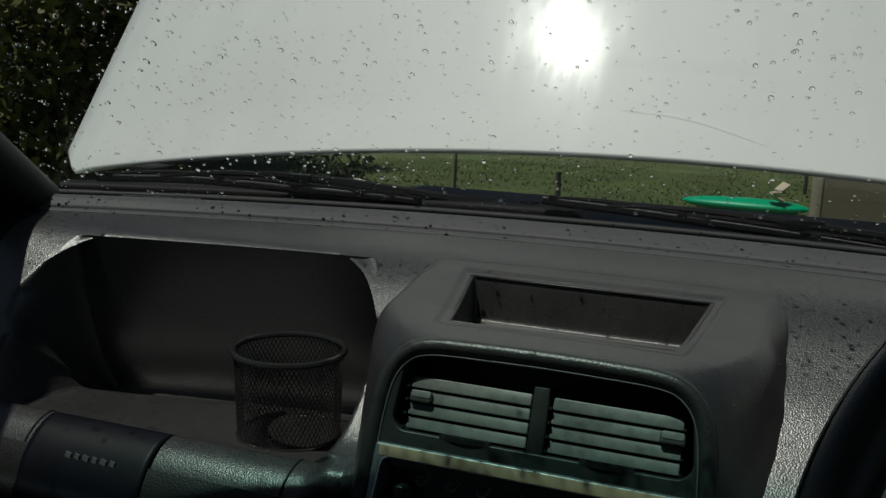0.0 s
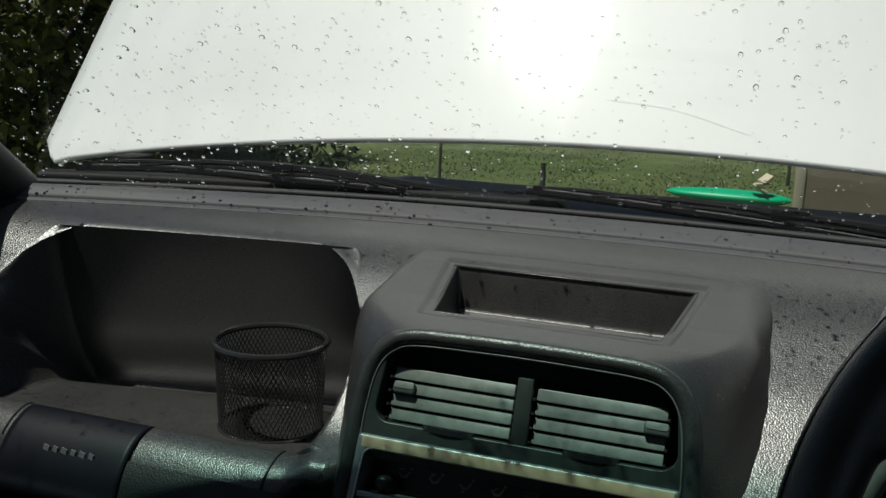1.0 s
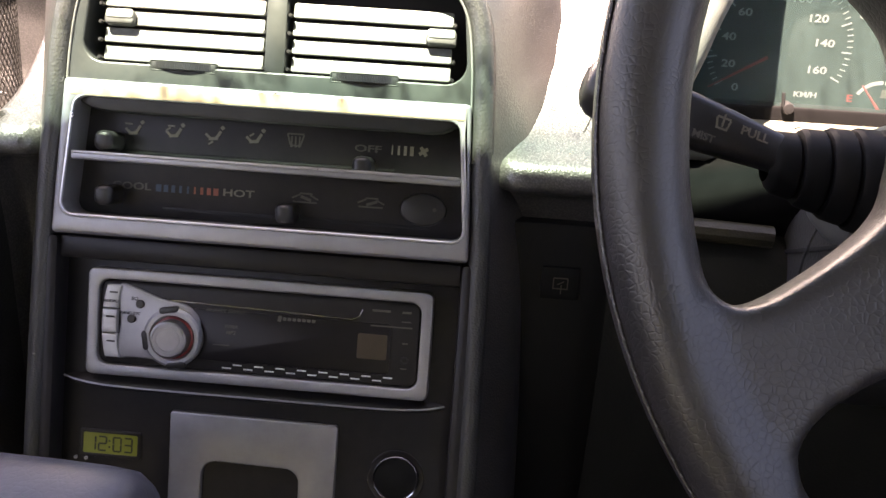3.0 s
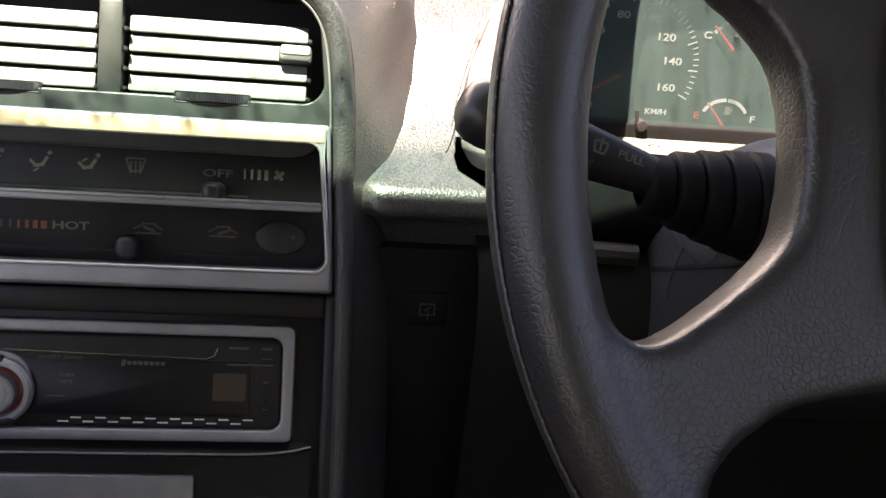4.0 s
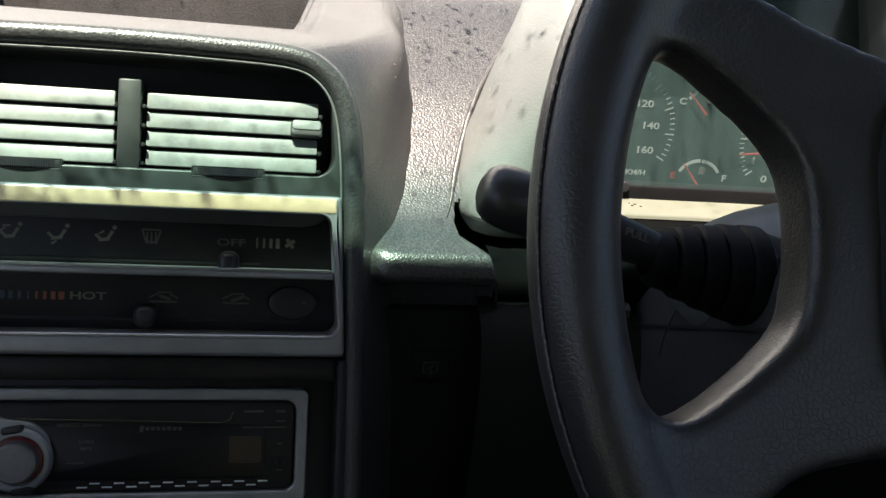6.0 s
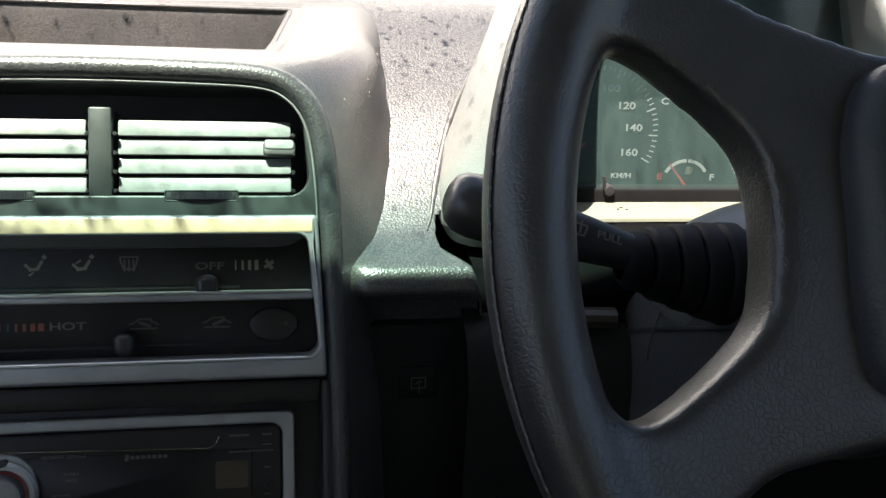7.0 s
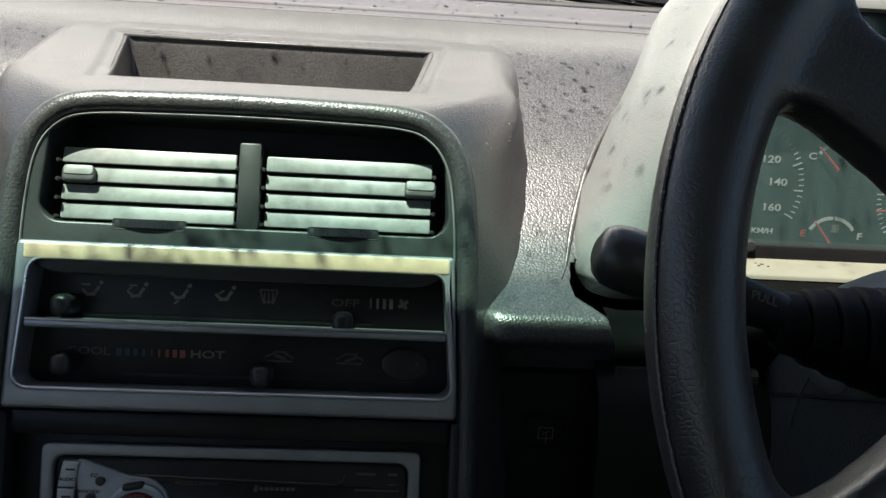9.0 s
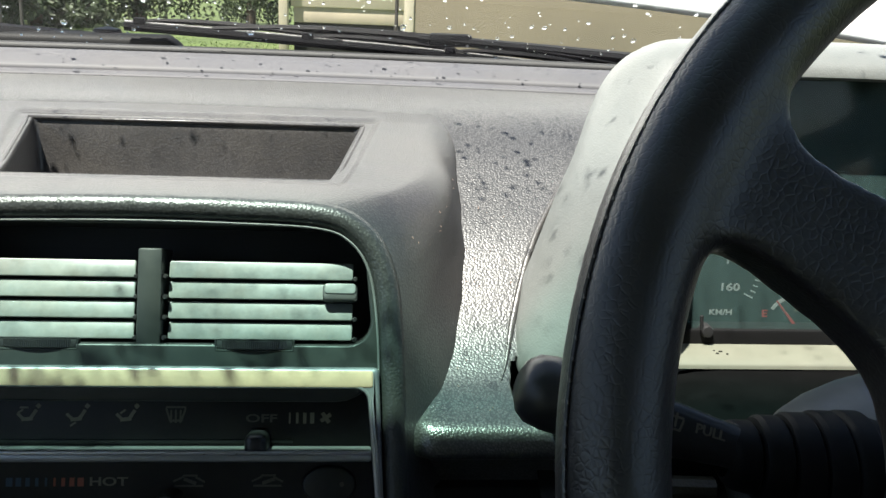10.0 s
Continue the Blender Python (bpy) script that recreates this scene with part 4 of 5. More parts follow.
for ch, cx in (("1", -.0108), ("2", -.0045), ("0", .0040), ("3", .0104)):
    bm = bmesh.new()
    bars(bm, [(cx + SEGPOS[q][0], SEGPOS[q][1], .0040 if SEGPOS[q][2] else .0009, .0009 if SEGPOS[q][2] else .0036, 0) for q in SEG[ch]], CK @ pose(0, 0, .0005))
    part("digit", bm, INK, clock)
bm = bmesh.new()
bars(bm, [(-.0005, .0018, .0010, .0010, 0), (-.0005, -.0018, .0010, .0010, 0)], CK @ pose(0, 0, .0005))
part("colon", bm, INK, clock)
bm = bmesh.new()
for kx in (-.013, -.019):
    lathe(bm, [(.0010, 0), (.0010, .0012), (0, .0014)], 12, CK @ pose(kx, -.0085, .0018))
part("set_pin", bm, SILVER, clock)

lighter = thing("lighter_socket", "black lighter socket with a chrome ring", "lighter socket")
LG = FACE @ pose(.0820, -.2092, -.0122)
bm = bmesh.new()
lathe(bm, [(.0160, -.001), (.0160, .0004), (.0155, .0007), (.0145, .0004), (.0132, .0004)], 48, LG)
part("bezel", bm, PANEL, lighter)
bm = bmesh.new()
lathe(bm, [(.0130, 0), (.0130, .0015), (.0126, .0020), (.0121, .0016), (.0119, .0004)], 48, LG)
part("ring", bm, CHROME, lighter, "thin chrome ring")
bm = bmesh.new()
lathe(bm, [(.0121, .0006), (.0110, .0010), (.0, .0006)], 40, LG)
part("plug", bm, DULL, lighter)

# ---- gear selector ----
selector = thing("gear_selector", "blue-grey leather gear selector with a side button", "gear selector")
KNOB = shader("blue_grey_hide", (0.085, 0.084, 0.105), 0.42, vary=0.15, scale=40, grain=0.00006, grain_scale=300, grain_kind="cracks")
GS = pose(-.069, -.168, .8345, 8, -5, -8)
bm = bmesh.new()
prof = [(-.062, .014), (-.058, .020), (-.045, .0245), (-.02, .0262), (.015, .0262), (.040, .0258), (.0520, .0250), (.0570, .0225), (.0592, .0180), (.0600, .010)]
rings = []
for x, r in prof:
    rings.append([bm.verts.new(GS @ Vector((x, r * 1.05 * math.copysign(abs(math.cos(a)) ** .7, math.cos(a)), .004 + r * 1.22 * math.copysign(abs(math.sin(a)) ** .8, math.sin(a))))) for a in [2 * math.pi * k / 28 for k in range(28)]])
for a, b in zip(rings, rings[1:]):
    bridge(bm, a, b)
bm.faces.new(rings[-1])
bm.faces.new(list(reversed(rings[0])))
part("grip", bm, KNOB, selector, smooth=60)
bm = bmesh.new()
slab(bm, rrect(.020, .024, .005, 5), 0, .021, .003, 3, GS @ pose(.058, 0, .008, 0, 90, 0))
part("button", bm, shader("blue_grey_button", (0.10, 0.10, 0.13), 0.28, vary=0.1, scale=60), selector, "smooth blue-grey release button")
bm = bmesh.new()
tube(bm, [GS @ Vector((-.02, 0, -.02)), GS @ Vector((-.02, -.005, -.12)), (-.09, -.22, .60)], .011, 12)
part("shaft", bm, BLACK, selector)
bm = bmesh.new()
box(bm, (-.07, -.30, .585), (.20, .46, .22), .02)
tunnel = mesh_ob("centre_tunnel", bm, MATT, None, 40)
tagged(tunnel, "black plastic tunnel console under the selector", "console")

# ---- instrument binnacle ----
binnacle = thing("instrument_binnacle", "hooded grey instrument binnacle, sunlit on its edge", "instrument binnacle")
BX = 0.355
half_out = [(0, .9635), (-.10, .9635), (-.135, .9645), (-.152, .9668), (-.1640, .9725), (-.1725, .985), (-.1732, 1.000), (-.1685, 1.016), (-.1635, 1.030), (-.149, 1.071), (-.130, 1.114), (-.116, 1.136), (-.098, 1.148), (-.074, 1.152), (0, 1.153)]
loop = cr(half_out + [(-x, z) for x, z in reversed(half_out[1:-1])], 5, True)
loop = [(p[0], p[1]) for p in loop]
area = sum(a[0] * b[1] - b[0] * a[1] for a, b in zip(loop, loop[1:] + loop[:1]))
if area < 0:
    loop.reverse()
bm = bmesh.new()
rings = []
# inset of the outline, depth at the sides, depth at the brow, lift of the brow
for d, y, y_brow, lift in ((.075, .225, .225, .45), (.050, .18, .18, .45), (.022, .13, .135, .45), (.006, .095, .108, .60), (.000, .072, .092, .78), (.003, .056, .082, .78), (.010, .040, .073, .78), (.020, .028, .067, .78),
                           (.031, .0220, .063, .78), (.036, .0222, .0635, .78), (.0395, .0255, .067, .78), (.041, .034, .074, .78), (.0415, .075, .090, .78), (.042, .105, .108, .78)):
    o = inset(loop, d)
    ring = []
    for x, z in o:
        # the lower ledge is narrower than the sides and the brow
        z2 = z - smoothstep(1.045, 1.004, z) * max(0.0, d) * 0.54 * (1 - .75 * smoothstep(.100, .150, abs(x)))
        # the lower corner stands fuller than the brow
        full = smoothstep(1.040, 1.000, z2) * smoothstep(.110, .145, abs(x)) * min(d, .012) if d > 0 else 0.0
        x2, z2 = x + math.copysign(.85 * full, x), z2 - .40 * full
        low = smoothstep(1.03, .985, z2) * (1 - smoothstep(.085, .140, abs(x)))
        high = smoothstep(1.08, 1.13, z)
        z2 += high * max(0.0, d) * lift
        depth = y + (y_brow - y) * high
        ring.append(bm.verts.new(Vector((BX + x2, max(depth, .058 * low) + (z - 1.03) * .12, z2))))
    rings.append(ring)
for a, b in zip(rings, rings[1:]):
    bridge(bm, a, b)
part("hood", bm, HOOD, binnacle, smooth=60)
bm = bmesh.new()
path = []
for y in np.linspace(.025, .160, 40):
    x = float(np.interp(y, (.025, .033, .041, .053, .066, .083, .102, .130, .165), (.1728, .1757, .1778, .1807, .1850, .1912, .2000, .216, .240)))
    path.append(Vector((x, y - BOW * x * x * y / .30, float(np.interp(y, DASH_Y, DASH_Z)) + .001)))
tube(bm, path, [.0018 * min(1, .15 + 4 * min(k, len(path) - 1 - k) / len(path)) for k in range(len(path))], 8)
part("hood_flange", bm, HUMP, binnacle, "dark flange round the hood", smooth=60)
# added near-black sheet that stands in for the shade below the ledge
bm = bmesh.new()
shade_profile = cr([(.058, .9805), (.0495, .9785), (.035, .9785), (.010, .9795), (-.008, .9745), (-.0150, .962), (-.007, .945), (.003, .90)], 4)
sheet(bm, 25, len(shade_profile), lambda i, j: Vector((BX - .157 + .295 * i / 24, shade_profile[j][0] + .012 * (1 - smoothstep(2, 8, i)), shade_profile[j][1] - .013 * (1 - smoothstep(2, 8, i)))))
part("ledge_shade", bm, shader("under_ledge_shade", (0.004, 0.004, 0.0042), 0.95, spec=0.02, vary=0.2, scale=60), binnacle, "added black sheet standing in for shade under the ledge", smooth=60)
GM = Matrix(((1, 0, 0, 0), (0, .060, -.998, .084), (0, .998, .060, 1.03), (0, 0, 0, 1)))
bm = bmesh.new()
slab(bm, rrect(.262, .172, .02, 5, BX, .029, .176), -.008, -.004, .0005, 2, GM)
part("dial_plate", bm, DIAL, binnacle)
bm = bmesh.new()
slab(bm, rrect(.246, .021, .002, 3, BX, -.0465), -.006, .013, .001, 2, GM)
part("lower_strip", bm, DULL, binnacle)
bm = bmesh.new()
q = [bm.verts.new(GM @ Vector(v)) for v in ((BX - .125, -.046, .010), (BX + .125, -.046, .010), (BX + .082, .114, .004), (BX - .082, .114, .004))]
bm.faces.new(q)
part("lens", bm, LENS, binnacle, "clear reflecting lens")
bm = bmesh.new()
ledge = cr([(.0495, .9795), (.0510, .9822), (.058, .9850), (.070, .9868), (.088, .9880)], 4)
sheet(bm, 31, len(ledge), lambda i, j: Vector((BX - .117 + .234 * i / 30, ledge[j][0], ledge[j][1])))
part("ledge_trim", bm, shader("pale_ledge_paint", (0.155, 0.16, 0.125), 0.45, vary=0.10, scale=40, dust=0.10), binnacle, "pale sunlit ledge below the dials", smooth=60)
DM = GM @ pose(0, 0, -.0038)


def ticks(cx, cy, r0, r1, a0, a1, count, every, width=.0006):
    items = []
    for k in range(count + 1):
        a = radians(a0 + (a1 - a0) * k / count)
        long = k % every == 0
        ra = r0 if long else r0 + (r1 - r0) * .45
        rm = (ra + r1) / 2
        items.append((cx + rm * math.cos(a), cy + rm * math.sin(a), r1 - ra, width * (1.4 if long else 1), math.degrees(a)))
    return items


SX, SZ = .2885, -.003
bm = bmesh.new()
bars(bm, ticks(SX, SZ, .0365, .0425, 216, -26, 50, 5), DM)
part("speed_scale", bm, DIALPRINT, binnacle)
for txt, px, pz in (("0", .2662, 1.0019), ("20", .2602, 1.0154), ("40", .2583, 1.031), ("60", .2655, 1.0452), ("80", .2800, 1.0550), ("100", .2968, 1.0545), ("120", .3080, 1.044), ("140", .3140, 1.0304), ("160", .3123, 1.0148)):
    lettering("speed_number", txt, .0062, DM @ pose(px, (pz - 1.03) * 1.02, .0002), DIALPRINT, binnacle, 1.35)
lettering("unit_mark", "KM/H", .0046, DM @ pose(.3085, -.0305, .0002), DIALPRINT, binnacle, 1.25)
for (x0, z0), (x1, z1) in (((.2496, 1.0008), (.2822, 1.0206)), ((.3404, 1.0075), (.3530, .9925)), ((.3366, 1.0535), (.3503, 1.040)), ((.3784, 1.0155), (.4094, 1.0191))):
    bm = bmesh.new()
    L = math.hypot(x1 - x0, z1 - z0)
    a = math.degrees(math.atan2(z1 - z0, x1 - x0))
    slab(bm, [(-L / 2, -.0004), (L / 2, -.0010), (L / 2, .0010), (-L / 2, .0004)], 0, .0009, .0002, 1, DM @ pose((x0 + x1) / 2, (z0 + z1) / 2 - 1.03, .002, 0, 0, a))
    part("needle", bm, RED, binnacle, "thin red needle")
bm = bmesh.new()
lathe(bm, [(.0038, 0), (.0036, .006), (.0030, .008), (0, .0085)], 16, DM @ pose(.2945, -.0365, .012))
tube(bm, [DM @ Vector((.2915, -.0355, .018)), DM @ Vector((.2905, -.0275, .018))], .0011, 8)
part("trip_knob", bm, MATT, binnacle)
for cx, cy, n0, n1 in ((.353, -.0345, "E", "F"), (.352, .0130, "C", "H")):
    bm = bmesh.new()
    arc = []
    for k in range(24):
        a = radians(150 - 118 * k / 23)
        if k == 12:
            continue
        arc.append((cx + .0155 * math.cos(a), cy + .0140 * math.sin(a), .0016, .0021, math.degrees(a) + 90))
    bars(bm, arc, DM)
    part("level_scale", bm, DIALPRINT, binnacle)
    lettering("level_mark", n0, .0058, DM @ pose(cx - .0182, cy + (.0035 if n0 == "E" else .0045), .0002), RED if n0 == "E" else DIALPRINT, binnacle, 1.3)
    lettering("level_mark", n1, .0058, DM @ pose(cx + .0185, cy + (.003 if n0 == "E" else .0042), .0002), DIALPRINT if n1 == "F" else RED, binnacle, 1.3)
bm = bmesh.new()
bars(bm, [(.3545, -.0265, .0030, .0042, 0), (.3545, -.0290, .0042, .0008, 0), (.3570, -.0265, .0007, .0036, 0)], DM)
bars(bm, [(.3520, .0215, .0008, .0050, 0), (.3520, .0188, .0026, .0022, 0), (.3535, .0225, .0018, .0006, 0), (.3535, .0240, .0018, .0006, 0)], DM)
tagged(part("level_symbols", bm, DIMPRINT, binnacle), kind="stuff")
TX = .4215
bm = bmesh.new()
bars(bm, ticks(TX, -.003, .0375, .0430, 216, -26, 56, 8), DM)
part("rev_scale", bm, DIALPRINT, binnacle)
for txt, px, pz in (("0", .4006, .9995), ("1", .3908, 1.0115), ("2", .3902, 1.0298), ("3", .3985, 1.0445), ("4", .4130, 1.0535), ("5", .4295, 1.0540)):
    lettering("rev_number", txt, .0066, DM @ pose(px, pz - 1.03, .0002), DIALPRINT, binnacle, 1.4)

# ---- steering wheel ----
wheel = thing("steering_wheel", "black leather steering wheel with worn rim", "steering wheel")
WHEEL_TILT = radians(24.42)
WS, WC = math.sin(WHEEL_TILT), math.cos(WHEEL_TILT)
WM = Matrix(((1, 0, 0, .3583), (0, WS, -WC, -.1886), (0, WC, WS, 1.0482), (0, 0, 0, 1)))
RW, RT, RK = .1890, .0154, 1.13
bm = bmesh.new()
NS, NT = 144, 22
g = []
for i in range(NS):
    a = 2 * math.pi * i / NS
    ring = []
    for j in range(NT):
        b = 2 * math.pi * j / NT
        # thumb bulges on both sides
        k = 1 + .05 * math.exp(-((math.degrees(a) - 150) / 14) ** 2) + .05 * math.exp(-((math.degrees(a) - 30) / 14) ** 2)
        ring.append(bm.verts.new(WM @ Vector(((RW + RT * k * math.cos(b)) * math.cos(a), (RW + RT * k * math.cos(b)) * math.sin(a), RT * k * RK * math.sin(b)))))
    g.append(ring)
for i in range(NS):
    bridge(bm, g[i], g[(i + 1) % NS])
half = [(0, .050), (-.040, .0535), (-.0745, .0604), (-.0885, .0656), (-.1057, .0724), (-.1211, .0800), (-.1303, .0858), (-.1365, .0913), (-.1390, .1000), (-.1382, .1080), (-.1380, .1180), (-.1580, .1020), (-.1760, .0660),
        (-.1730, .0520), (-.1660, .0595), (-.1590, .0632), (-.1500, .0600), (-.1390, .0520), (-.1270, .0420), (-.1185, .0320), (-.1138, .0220), (-.1120, .0080), (-.1122, -.0080), (-.1135, -.0220), (-.1170, -.0305),
        (-.1255, -.0395), (-.1380, -.0500), (-.1500, -.0580), (-.1580, -.0598), (-.1650, -.0555), (-.1740, -.0500), (-.1780, -.0600), (-.1550, -.1060), (-.1330, -.1270), (-.1325, -.1180), (-.1356, -.1059), (-.1349, -.0975),
        (-.1280, -.0884), (-.1165, -.0797), (-.1060, -.0751), (-.0600, -.0680), (0, -.0660)]
outl = cr(half + [(-x, y) for x, y in reversed(half[1:-1])], 3, True)
outl = [(p[0], p[1]) for p in outl]
if sum(p[0] * q[1] - q[0] * p[1] for p, q in zip(outl, outl[1:] + outl[:1])) < 0:
    outl.reverse()


def bulge(x, y):
    return .010 * (1 - smoothstep(.05, .16, math.hypot(x, y)))


fill = [Vector(p) for p in outl]
nb = len(fill)
fill += [Vector((-.16 + .008 * i, -.12 + .008 * j)) for i in range(41) for j in range(31)]
vs2, es2, fs2 = delaunay_2d_cdt(fill, [], [list(range(nb))], 1, 1e-5)[:3]
sides = []
for z in (.0115, -.0120):
    sides.append([bm.verts.new(WM @ Vector((v.x, v.y, z + bulge(v.x, v.y)))) for v in vs2])
    for f in fs2:
        bm.faces.new([sides[-1][k] for k in (f if z > 0 else reversed(f))])
rim_edges = {}
for f in fs2:
    for u, v in zip(f, f[1:] + f[:1]):
        rim_edges[(u, v)] = 1
for u, v in rim_edges:
    if (v, u) not in rim_edges:
        bm.faces.new((sides[0][u], sides[0][v], sides[1][v], sides[1][u]))
bmesh.ops.delete(bm, geom=[v for v in bm.verts if not v.link_faces], context="VERTS")
rim = part("rim", bm, HIDE, wheel, "worn black leather rim flowing into four spokes", smooth=80)
# rim and spokes are one moulded body: fuse them and soften the joints
md = rim.modifiers.new("fuse", "REMESH")
md.mode, md.voxel_size, md.use_smooth_shade = "VOXEL", .0021, True
md = rim.modifiers.new("soften", "SMOOTH")
md.factor, md.iterations = .5, 30
bm = bmesh.new()
po = cr([(0, .0545), (-.045, .0575), (-.078, .052), (-.0885, .030), (-.0890, 0), (-.0880, -.030), (-.080, -.052), (-.045, -.0590), (0, -.0585), (.045, -.0590), (.080, -.052), (.088, -.030), (.089, 0), (.0885, .030), (.078, .052), (.045, .0575)], 5, True)
slab(bm, [(p[0], p[1]) for p in po], .012, .0330, .013, 6, WM)
part("horn_pad", bm, PAD, wheel, "soft grained black horn pad", smooth=60)
bm = bmesh.new()
for k in range(230):
    # cross-stitched seam along the inner side of the rim
    a0 = 2 * math.pi * k / 230
    ends = []
    for da, db in ((-.0075, radians(19)), (.0075, radians(25))):
        r = RW + (RT + .0002) * math.cos(db)
        ends.append(WM @ Vector((r * math.cos(a0 + da), r * math.sin(a0 + da), (RT + .0002) * RK * math.sin(db))))
    tube(bm, ends, .00035, 5)
tagged(part("stitching", bm, shader("seam_thread", (0.11, 0.10, 0.095), 0.5, vary=0.1), wheel, "grey cross stitching"), kind="stuff")
for db in (22,):
    bm = bmesh.new()
    b = radians(db)
    tube(bm, [WM @ Vector(((RW + RT * math.cos(b)) * math.cos(2 * math.pi * k / 120), (RW + RT * math.cos(b)) * math.sin(2 * math.pi * k / 120), RT * RK * math.sin(b))) for k in range(121)], .0007, 6, cap=False)
    part("seam_ridge", bm, HIDE, wheel)

bm = bmesh.new()
for x0, y0, w in ((.298, .0580, .0016), (.3005, .0600, .0022), (.3035, .0575, .0012), (.297, .0610, .0010)):
    box(bm, (x0, y0, .9852 + (y0 - .058) * .15), (w, .0008, .0006), .0001)
part("ledge_scuffs", bm, DULL, binnacle, "small dark scuffs")

column = thing("steering_column", "dark grey plastic steering column shroud", "steering column")
bm = bmesh.new()
CM = WM
rings = []
for z, w, h, cy in ((-.034, .086, .060, -.034), (-.038, .100, .070, -.034), (-.06, .136, .086, -.036), (-.12, .150, .096, -.044), (-.20, .150, .11, -.052), (-.30, .15, .12, -.058)):
    rings.append([bm.verts.new(CM @ Vector((x, y, z))) for x, y in rrect(w, h, .020, 5, 0, cy)])
for a, b in zip(rings, rings[1:]):
    bridge(bm, a, b)
bm.faces.new(rings[0])
part("shroud", bm, SHROUD, column, smooth=50)
# same plastic as the shroud, sunlight on it put into a paler colour
bm = bmesh.new()
nose = [(.268 + .105 * f, .043 * math.sqrt(max(.004, 1 - (1 - min(1, f * 1.15)) ** 2))) for f in (0, .02, .06, .13, .23, .36, .52, .7, 1)]
tube(bm, [Vector((x, -.066, .990 - .1 * r)) for x, r in nose], [r for x, r in nose], 36)
part("stalk_boss", bm, shader("sunlit_boss_plastic", (0.15, 0.15, 0.145), 0.36, vary=0.2, scale=30, dust=0.15), column, smooth=50)
bm = bmesh.new()
tube(bm, [CM @ Vector((0, 0, -.03)), CM @ Vector((0, 0, .012))], .03, 24)
part("hub_boss", bm, MATT, column)
bm = bmesh.new()
for sx in (-1, 1):
    box(bm, (sx * .0755, -.030, -.13), (.0016, .0022, .16), .0004, CM)
part("seam", bm, MATT, column)
# added pale arc, standing in for the glint along the shroud's edge
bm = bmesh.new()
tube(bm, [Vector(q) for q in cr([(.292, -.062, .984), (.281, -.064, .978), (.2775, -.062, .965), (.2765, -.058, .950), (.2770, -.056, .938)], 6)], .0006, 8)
part("edge_glint", bm, TAB, column, "thin pale arc standing in for a glint on the shroud edge")

stalk = thing("wiper_stalk", "black wiper stalk with ribbed rotary collar", "stalk switch")
bm = bmesh.new()
root, tip = Vector((.246, -.103, 1.0115)), Vector((.1610, -.1035, 1.0375))
ax = (tip - root).normalized()
sidev = ax.cross(Vector((0, -.888, .460))).normalized()
nrm = sidev.cross(ax).normalized()
SM = Matrix((( -ax.x, sidev.x, nrm.x, root.x), (-ax.y, sidev.y, nrm.y, root.y), (-ax.z, sidev.z, nrm.z, root.z), (0, 0, 0, 1)))
if (SM.to_3x3() @ Vector((0, 1, 0))).z < 0:
    SM = SM @ Matrix.Diagonal((1, -1, 1, 1))
L = (tip - root).length
rings = []
for x, h, th in ((0, .0075, .0065), (-.010, .0080, .0070), (-.030, .0098, .0072), (-.050, .0112, .0074), (-.064, .0118, .0078)):
    rings.append([bm.verts.new(SM @ Vector((x, y, z))) for y, z in rrect(2 * h, 2 * th, .005, 4)])
for a, b in zip(rings, rings[1:]):
    bridge(bm, a, b)
bm.faces.new(rings[0])
bm.faces.new(rings[-1])
part("lever", bm, BLACK, stalk)
bm = bmesh.new()
rings = []
for x, r in ((-.0625, .0110), (-.0640, .0128), (-.0690, .0135), (-.0800, .0135), (-.0860, .0125), (-.0895, .0100), (-.0915, .0060)):
    rings.append([bm.verts.new(SM @ Vector((x, r * math.cos(2 * math.pi * k / 24), r * .95 * math.sin(2 * math.pi * k / 24)))) for k in range(24)])
for a, b in zip(rings, rings[1:]):
    bridge(bm, a, b)
bm.faces.new(rings[-1])
bm.faces.new(rings[0])
part("end_knob", bm, BLACK, stalk)
bm = bmesh.new()
bars(bm, [(-.034, .0040, .0058, .0008, 0), (-.0365, .0015, .0008, .0042, 12), (-.0315, .0015, .0008, .0042, -12), (-.034, -.0005, .0050, .0008, 0), (-.034, .0030, .0008, .0052, 0)], SM @ pose(0, 0, .0073))
part("washer_symbol", bm, FAINT, stalk)
lettering("pull_mark", "PULL", .0050, SM @ pose(-.0200, .0020, .0073), FAINT, stalk, 1.1)
lettering("mist_mark", "MIST", .0042, SM @ pose(-.0400, -.0060, .0075), DIMPRINT, stalk, 1.1)
bm = bmesh.new()
prof = [(-.002, .0085)]
x = .000
for k, r in enumerate((.0125, .0158, .0184, .0206, .0222)):
    prof += [(x, r - .0012), (x + .0018, r), (x + .0088, r + .0008), (x + .0102, r - .0006)]
    x += .0108
prof += [(x, .0215), (x + .010, .020)]
rings = []
for px, r in prof:
    rings.append([bm.verts.new(Vector((.2385 + px, -.101 + r * math.cos(a), 1.0095 - px * .16 + r * math.sin(a) * 1.04))) for a in [2 * math.pi * k / 40 for k in range(40)]])
for a, b in zip(rings, rings[1:]):
    bridge(bm, a, b)
part("ribbed_collar", bm, DULL, stalk, "ribbed black rubber collar", smooth=30)

# ---- passenger shelf, glovebox and switch panel ----
glovebox = thing("glovebox_lid", "grey glovebox lid with a dark navy badge panel", "glovebox")
# lid sheet starts where the light ends; its shade is in the colour
bm = bmesh.new()
lid_rows = list(range(13 * SUB, 17 * SUB))
lid_cols = [c for c in cols if -.60 < c < -.150]
sheet(bm, len(lid_cols), len(lid_rows), lambda i, j: dash_point(lid_cols[i], lid_rows[j], .0014))
